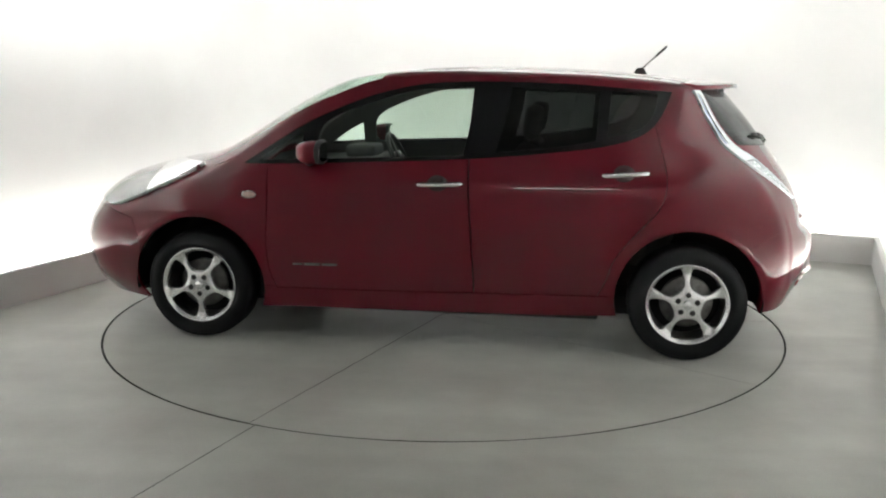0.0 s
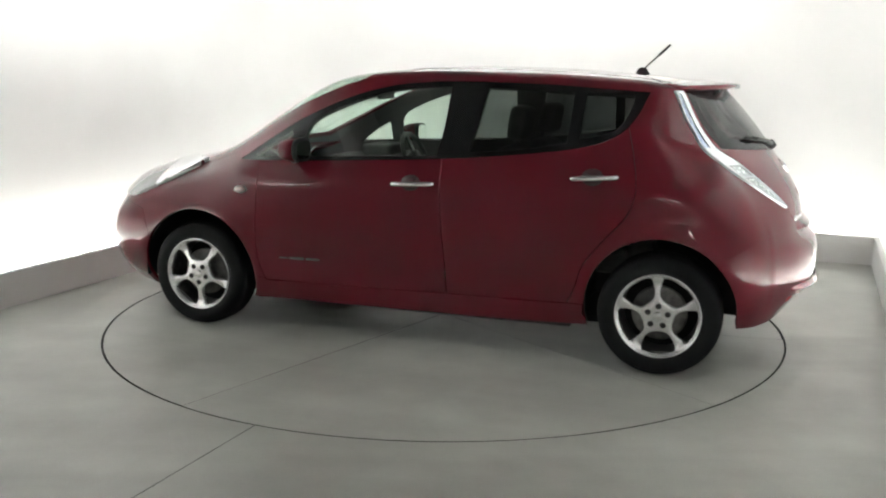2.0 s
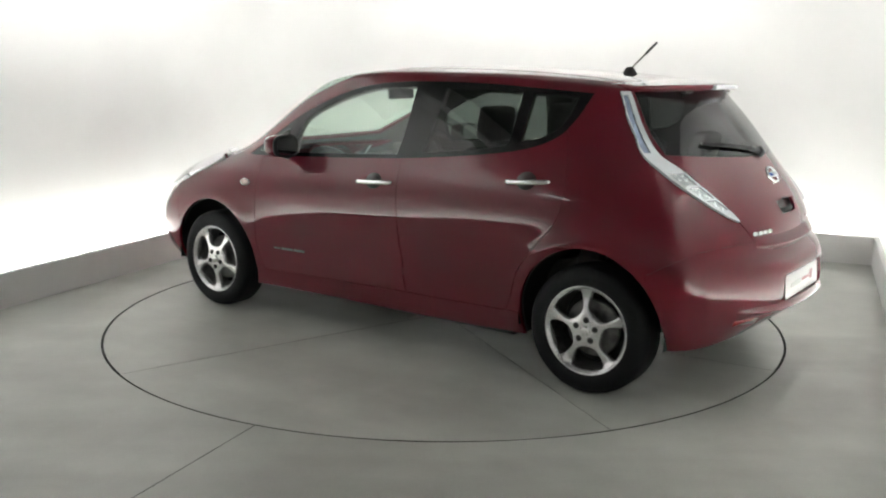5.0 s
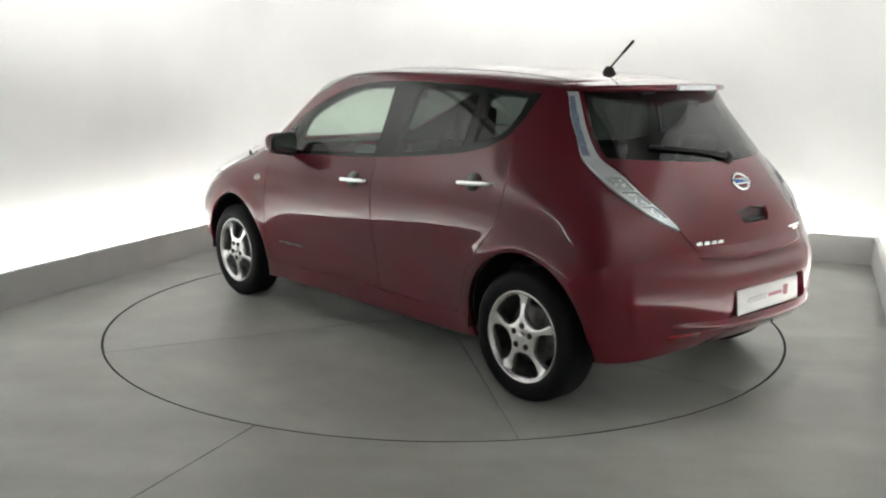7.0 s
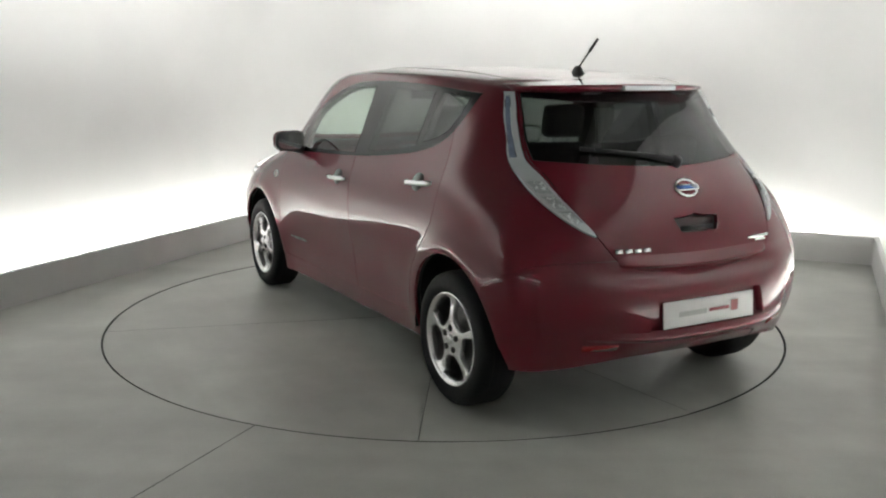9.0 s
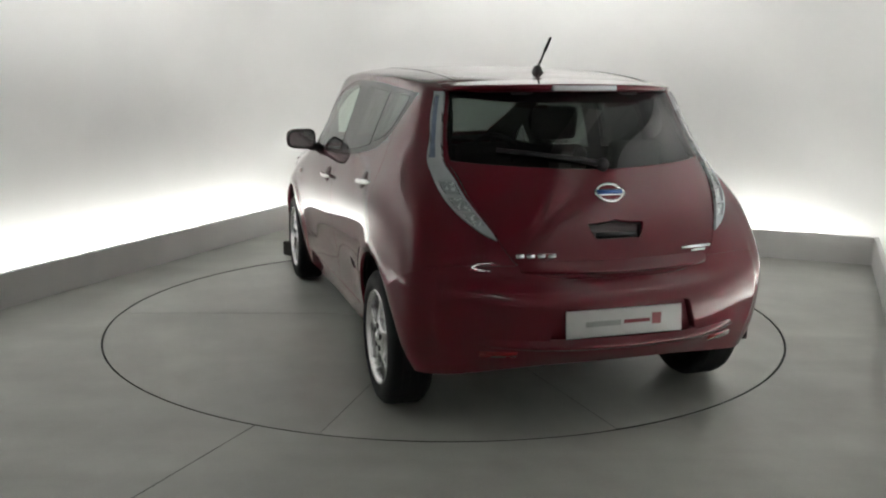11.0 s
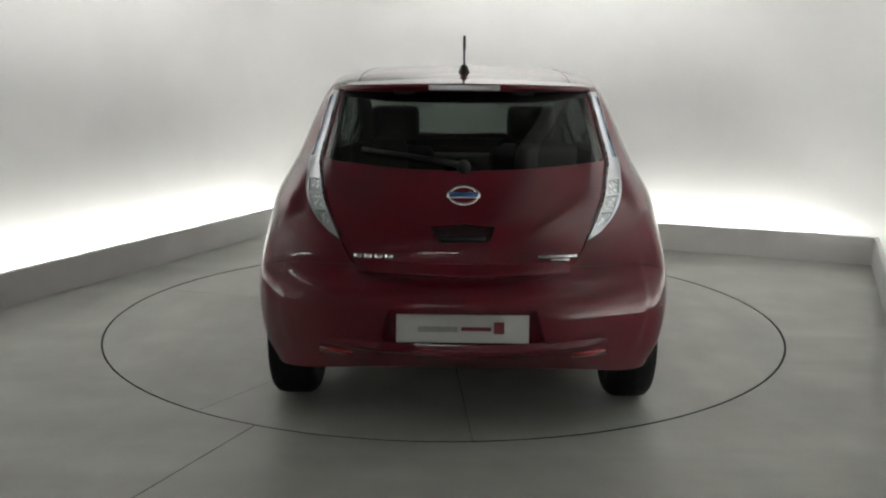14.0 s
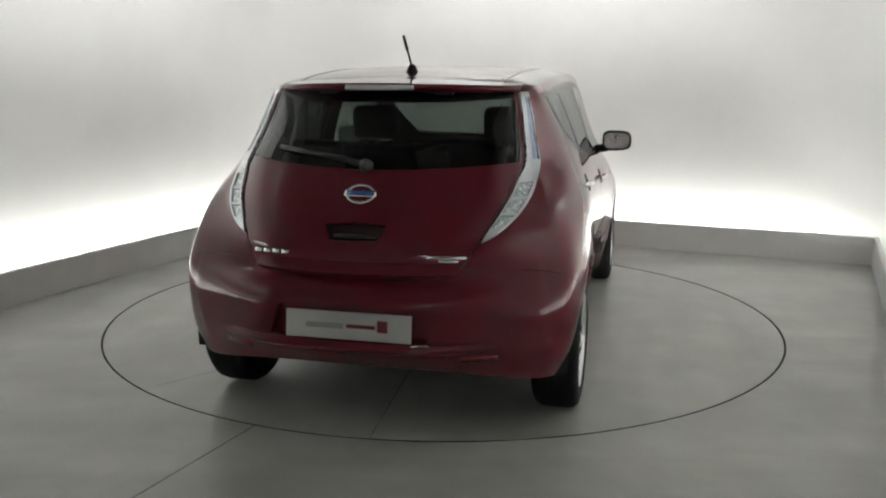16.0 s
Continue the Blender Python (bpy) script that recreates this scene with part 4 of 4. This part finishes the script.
def add_details(add, hit, car, gate, doors, shell):
    add("spoiler", spoiler(), M_PAINT, "dark red painted roof spoiler")
    add("brake_light", box(-.294, -.150, 1.424, -.262, .150, 1.447, .005), M_LAMP, "pale high brake light")
    add("spoiler_underside", box(-.20, -.30, 1.405, -.12, .30, 1.418, .004), M_BLACK, "black spoiler underside")
    # aerial
    p, n = hit("top", .245, 0.001)
    base = lathe([(0, .036), (.010, .035), (.017, .026), (.023, .010), (.030, -.004)], 20, "z")
    for v in base.verts:
        v.co.x *= 1.5
    aerial = part("aerial", base, M_BLACK, car, "black rubber aerial", at=pose(-AX, -AY, 0) @ pose(.245, 0, p.z))
    part("mast", tube([(0, 0, .02), (-.09, 0, .105)], .0045, 8), M_BLACK, aerial)
    part("mast_tip", tube([(-.088, 0, .103), (-.148, 0, .160)], .0075, 10, .8), M_BLACK, aerial)
    # rear wiper
    a, na = hit("rear", 0.0001, 1.118)
    b, nb = hit("rear", .37, 1.165)
    w = add("wiper", tube([a + na * .012, a.lerp(b, .3) + na * .024, b + nb * .024], .015, 8, .55), M_BLACK, "black rear wiper", parent=gate)
    pts = [hit("rear", .08 + .34 * k / 6, 1.138 + .035 * k / 6) for k in range(7)]
    add("wiper_blade", tube([q + m * .013 for q, m in pts], .010, 6), M_BLACK, parent=gate)
    add("wiper_pivot", lathe([(0, .03), (.022, .028), (.028, .01), (.03, -.01)], 20, "z"), M_BLACK, parent=gate).matrix_basis = Matrix.Translation(a) @ na.to_track_quat("Z", "Y").to_matrix().to_4x4()
    # round badge with a bar across it
    add("emblem", ring_patch(hit, "rear", oval(0, 1.013, .062, .037), oval(0, 1.013, .053, .029), .007, .008), M_CHROME, "chrome ring badge", parent=gate)
    add("emblem_bar", patch(hit, "rear", bar(-.066, 1.002, .066, 1.024), .009, .009), M_CHROME, "chrome bar", parent=gate)
    add("emblem_inlay", patch(hit, "rear", bar(-.058, 1.005, .058, 1.021), .0105, .002), M_EMBLEM_BLUE, "blue inlay", parent=gate)
    # model badges as plain bars
    for k in range(4):
        y1 = .434 - .042 * k
        add("badge_bar", patch(hit, "rear", bar(y1 - .031, .772, y1, .788, 2), .006, .006), M_CHROME, "chrome badge bar", parent=gate)
    add("badge_bar", patch(hit, "rear", bar(-.451, .780, -.296, .790, 4), .006, .006), M_CHROME, "chrome badge bar", parent=gate)
    add("badge_bar", patch(hit, "rear", bar(-.42, .767, -.345, .776, 3), .006, .006), M_CHROME, "chrome badge bar", parent=gate)
    # black bar that stands for the shade at the pocket's foot
    add("grip_button", patch(hit, "rear", bar(-.09, .846, .09, .866), -.006, .008), M_BLACK, "black grip button", parent=gate)
    add("tailgate_lip", ledge(hit, .43, .762, .716, .700, .040, .010), M_PAINT, "dark red folded tailgate lip", parent=gate)
    add("bumper_lip", ledge(hit, .60, .455, .418, .395, .026, .015), M_PAINT, "dark red folded bumper lip")
    # number plate without its writing
    plate = add("number_plate", box(-.728, -.26, .457, -.722, .26, .568, .002), M_PLATE, "white number plate with pale grey and red print")
    for v in plate.data.vertices:
        v.co.x += (v.co.z - .512) * .09
    add("plate_print", box(-.7300, .02, .500, -.7285, .175, .522), M_PLATE_GREY, "pale grey printed bar", False, parent=plate)
    add("plate_print", box(-.7300, -.112, .505, -.7285, .005, .520), M_PLATE_RED, "dark red printed bar", False, parent=plate)
    add("plate_print", box(-.7300, -.163, .494, -.7285, -.122, .541), M_PLATE_RED, "dark red printed block", False, parent=plate)
    for sg in (1, -1):
        sd = 0 if sg > 0 else 1
        # grips over flat ovals, coloured dark for the shade in the cups
        for (p, q, cup, door) in (((1.452, .872, .908), (1.195, .875, .918), (1.335, .917, .055, .042), doors[sd][0]),
                                  ((.470, .864, .977), (.222, .856, .993), (.355, .989, .055, .042), doors[sd][1])):
            add("handle_cup", patch(hit, "side", oval(*cup), .0035, .004, sg), M_CUP_SHADE, "dark handle cup", parent=door)
            add("handle", bar_handle(p, q, sg), M_CHROME, "chrome door handle", parent=door)
        add("indicator", patch(hit, "side", oval(2.390, .833, .036, .017), .006, .008, sg), M_AMBER, "pale side indicator", parent=shell)
        add("indicator_rim", patch(hit, "side", oval(2.390, .833, .041, .021), .003, .006, sg), M_CHROME, "chrome rim", parent=shell)
        for x0, x1, z0, z1 in ((2.150, 2.095, .444, .452), (2.085, 1.995, .441, .455), (1.985, 1.900, .442, .454)):
            add("door_badge", patch(hit, "side", bar(x1, z0, x0, z1), .002, .002, sg), M_STEEL, "small grey lettering bar", parent=doors[sd][0])
        mir = add("door_mirror", mirror_shell(sg), M_PAINT, "dark red door mirror")
        add("mirror_rim", mirror_rim(sg), M_BLACK, "black mirror housing", parent=mir)
        add("mirror_glass", prism(mirror_outline(.079, .051, sg), 1.9435, 1.9465, "x"), M_CHROME, "mirror glass", False, parent=mir)
        add("mirror_arm", tube([(2.06, .76 * sg, 1.015), (2.05, .82 * sg, 1.022), (2.03, .87 * sg, 1.04)], .028, 10), M_BLACK, "black mirror foot", parent=mir)
        # red reflectors low in the bumper
        add("reflector", patch(hit, "rear", bar(.44 * sg, .375, .58 * sg, .400), .004, .006), M_REDLENS, "small red reflector", parent=None)
        # drip channel on the roof
        line = [hit("top", .02 + 1.45 * k / 20, .478 + .012 * math.sin(k / 20 * 3.1)) for k in range(21)]
        add("roof_channel", tube([(flip(q) if sg < 0 else q) + Vector((0, 0, -.001)) for q, _ in line], .0032, 6), M_BLACK, "black roof channel strip")
        # black rails added under the sills to stand for the shade there
        add("sill_rail", box(.46, min(.69 * sg, .755 * sg), .178, 2.22, max(.69 * sg, .755 * sg), .225, .012), M_BLACK, "black sill rail")


def add_cabin(add, car):
    for y in (.37, -.37):
        s = add("front_seat", box(1.02, y - .25, .40, 1.55, y + .25, .56, .05, 3), M_SEAT, "dark grey cloth front seat")
        back = box(-.065, -.25, 0, .065, .25, .64, .05, 3)
        for v in back.verts:
            if v.co.z > .4:
                v.co.y *= .84
        part("backrest", back, M_SEAT, s, at=pose(1.06, y, .48, 0, -17, 0))
        part("headrest", box(-.05, -.13, 0, .05, .13, .19, .045, 3), M_SEAT, s, at=pose(.865, y, 1.135, 0, -8, 0))
        for k in (-.05, .05):
            part("headrest_post", tube([(.885, y + k, 1.08), (.865, y + k, 1.16)], .006, 8), M_CHROME, s)
    b = add("rear_bench", box(.18, -.62, .45, .68, .62, .60, .05, 3), M_SEAT, "dark grey cloth rear bench")
    part("backrest", box(-.06, -.62, 0, .06, .62, .58, .05, 3), M_SEAT, b, at=pose(.17, 0, .50, 0, -20, 0))
    for y in (.38, -.38):
        part("headrest", box(-.045, -.13, 0, .045, .13, .15, .04, 3), M_SEAT, b, at=pose(-.035, y, 1.04, 0, -12, 0))
    add("parcel_shelf", box(-.42, -.58, .93, -.04, .58, .95, .008), M_LINER, "dark parcel shelf")
    dash = box(1.86, -.70, .62, 2.45, .70, .96, .07, 3)
    for v in dash.verts:
        if v.co.x > 2.2:
            v.co.z -= .02
    d = add("dashboard", dash, M_DASH, "dark grey dashboard")
    part("binnacle", box(1.92, -.52, .95, 2.12, -.22, 1.03, .03, 3), M_DASH, d)
    part("centre_stack", box(1.80, -.11, .55, 1.92, .11, .92, .03, 2), M_GLOSSBLACK, d)
    ring = lathe([(.180 + .016 * math.cos(2 * math.pi * k / 10), .016 * math.sin(2 * math.pi * k / 10)) for k in range(11)], 36, "z")
    sw = part("steering_wheel", ring, M_BLACK, car, "black steering wheel", at=pose(-AX, -AY, 0) @ pose(1.78, -.37, .93, 0, -66, 0))
    part("steering_hub", lathe([(0, .02), (.055, .02), (.065, 0), (.05, -.06), (0, -.06)], 24, "z"), M_BLACK, sw)
    for a in (0, 180, 270):
        part("steering_spoke", box(.04, -.018, -.012, .175, .018, .004, .005), M_BLACK, sw, at=pose(0, 0, 0, 0, 0, a + 90))
    m = add("cabin_mirror", box(1.83, -.12, 1.335, 1.855, .12, 1.40, .012, 3), M_BLACK, "black interior mirror")
    part("mirror_stem", tube([(1.855, 0, 1.38), (1.93, 0, 1.425)], .012, 8), M_BLACK, m)
    for y in (.30, -.30):
        add("sun_visor", box(-.07, -.18, -.006, .07, .18, .006, .005), M_HEADLINER, "pale sun visor").matrix_basis = pose(-AX, -AY, 0) @ pose(1.72, y, 1.452, 0, 26, 0)


def build_car():
    car = tagged(new("car"), "dark red five-door hatchback car on the turntable", "car")
    shift = pose(-AX, -AY, 0)
    half = half_body()

    def add(name, bm, mat, label="", smooth=True, parent=None):
        panel = bm.faces.layers.int.get("lip") is not None
        ob = part(name, bm, mat, parent or car, label, smooth, at=None if parent else shift)
        return fair_shading(ob) if panel else ob
    # lower body first: everything else hangs on the car
    shell = add("body_shell", region(half, (BODY,), gap=.001), M_PAINT, "dark red metallic paint")
    add("rear_bumper", region(half, (BUMPER_R,), gap=.0005, lip=.055), M_PAINT, "dark red painted bumper")
    add("front_bumper", region(half, (BUMPER_F,)), M_PAINT, "dark red painted bumper")
    add("bonnet", region(half, (HOOD,)), M_PAINT, "dark red painted bonnet")
    add("roof", region(half, (ROOF,)), M_PAINT, "dark red painted roof")
    gate = add("tailgate", region(half, (TAILGATE,), gap=.003), M_PAINT, "dark red painted tailgate")
    add("rear_window", region(half, (GLASS_B,), gap=.001, lip=.004), M_GLASS_DARK, "dark tinted glass", parent=gate)
    add("windscreen", region(half, (WINDSCREEN,), gap=.001, lip=.004), M_GLASS, "clear glass")
    add("window_band", region(half, (GLASS_TOP,), gap=0.0, lip=.004), M_GLOSSBLACK, "black band under the spoiler", parent=gate)
    add("grip_pocket", region(half, (POCKET,), gap=0.0, lip=0.0, shift=-.026), M_CUP_SHADE, "grip pocket with its shade painted dark red", parent=gate)
    doors = []
    for sd in ("left", "right"):
        sill = add("sill", region(half, (SILL,), sd), M_PAINT, "dark red painted sill")
        add("window_frame", region(half, (FRAME,), sd, gap=0.0, lip=.012, shift=-.002), M_GLOSSBLACK, "gloss black window surround")
        fd = add("front_door", region(half, (DOOR_F,), sd, gap=.003), M_PAINT, "dark red painted door")
        rd = add("rear_door", region(half, (DOOR_R,), sd, gap=.003), M_PAINT, "dark red painted door")
        add("window", region(half, (GLASS_F,), sd, gap=.001, lip=.003), M_GLASS, "clear side glass", parent=fd)
        add("window", region(half, (GLASS_R,), sd, gap=.001, lip=.003), M_GLASS_DARK, "tinted side glass", parent=rd)
        add("quarter_window", region(half, (GLASS_Q,), sd, gap=.001, lip=.003), M_GLASS_DARK, "tinted glass")
        add("quarter_window", region(half, (GLASS_T,), sd, gap=.001, lip=.003), M_GLASS, "clear glass")
        doors.append((fd, rd))
        lamp = add("tail_lamp", region(half, (LAMP_T,), sd, gap=.002, lip=.03, shift=.012), M_LAMP, "clear silver-blue upright tail lamp")
        add("blue_insert", region(half, (LAMP_BLUE,), sd, gap=.001, lip=.0, shift=.006), M_LAMP_BLUE, "blue lamp insert", parent=lamp)
        add("lamp_cell", region(half, (LAMP_CELL,), sd, gap=.001, lip=.0, shift=.004), M_LAMP_GREY, "smoked lamp cells", parent=lamp)
        add("headlamp", region(half, (LAMP_H,), sd, gap=.002, lip=.03, shift=.022), M_LAMP_CLEAR, "clear bulging headlamp")
        add("headlamp_rear", region(half, (LAMP_HB,), sd, gap=.004, lip=.03, shift=.026), M_CHROME, "bright rear part of the headlamp")
    add("plate_recess", region(half, (RECESS,), gap=0.0, lip=0.0, shift=-.034), M_PAINT)
    add("cabin_lining", cabin_liner(half), M_LINER, "dark cabin lining")
    add("headliner", region(half, (ROOF,), gap=0.0, lip=0.0, shift=-.03), M_HEADLINER, "pale cloth headliner")
    # wheels and wells
    for x in (0.0, 2.70):
        for sg in (1, -1):
            well = lathe([(.10, -.32), (.36, -.30), (.385, -.26), (.385, 0.0)], 48)
            bmesh.ops.bisect_plane(well, geom=well.verts[:] + well.edges[:] + well.faces[:], plane_co=(0, 0, -.06), plane_no=(0, 0, -1), clear_outer=True)
            part("wheel_well", well, M_UNDER, car, at=shift @ pose(x, .84 * sg, .33, 0, 0, 0 if sg > 0 else 180))
            wheel(car, x - AX, .868 * sg - AY, sg, 3 if x < 1 else 36)
    floor_pan = box(-.12, -.60, .165, 3.05, .60, .33, .05)
    add("floor_pan", floor_pan, M_UNDER, "black underbody")
    # two trays added to stop light from passing beneath the car
    add("light_block_tray", box(.44, -.68, .17, 2.26, .68, .29, .04), M_UNDER, "black tray added to block light under the car")
    add("rear_block_tray", box(-.46, -.50, .285, -.10, .50, .36, .03), M_UNDER, "black rear tray added to block light under the car")
    add("front_tray", box(2.98, -.60, .20, 3.28, .60, .34, .04), M_UNDER, "black front undertray")
    hit = surface(half)
    add_details(add, hit, car, gate, doors, shell)
    add_cabin(add, car)
    half.free()
    return car


build_booth()
side_in = Vector((-U_SIDE.y, U_SIDE.x, 0))          # from the side wall into the booth
at_wall = C_LEFT + U_SIDE * 7.5 - side_in * 0.42
wall_light(at_wall.x, at_wall.y, 2.45, math.degrees(math.atan2(U_SIDE.y, U_SIDE.x)))
front_mid = F_RIGHT.lerp(F_LEFT, 0.11) + U_SIDE * 0.23
wall_light(front_mid.x, front_mid.y, 2.40, math.degrees(math.atan2((F_LEFT - F_RIGHT).y, (F_LEFT - F_RIGHT).x)) + 180)
turntable = build_turntable()
car = build_car()


def motions():
    times = [0.5 * k for k in range(33)]
    for ob in (turntable, car):
        walk(ob, [(t, pose(0, 0, 0, 0, 0, math.degrees(heading(t)))) for t in times])


motions()
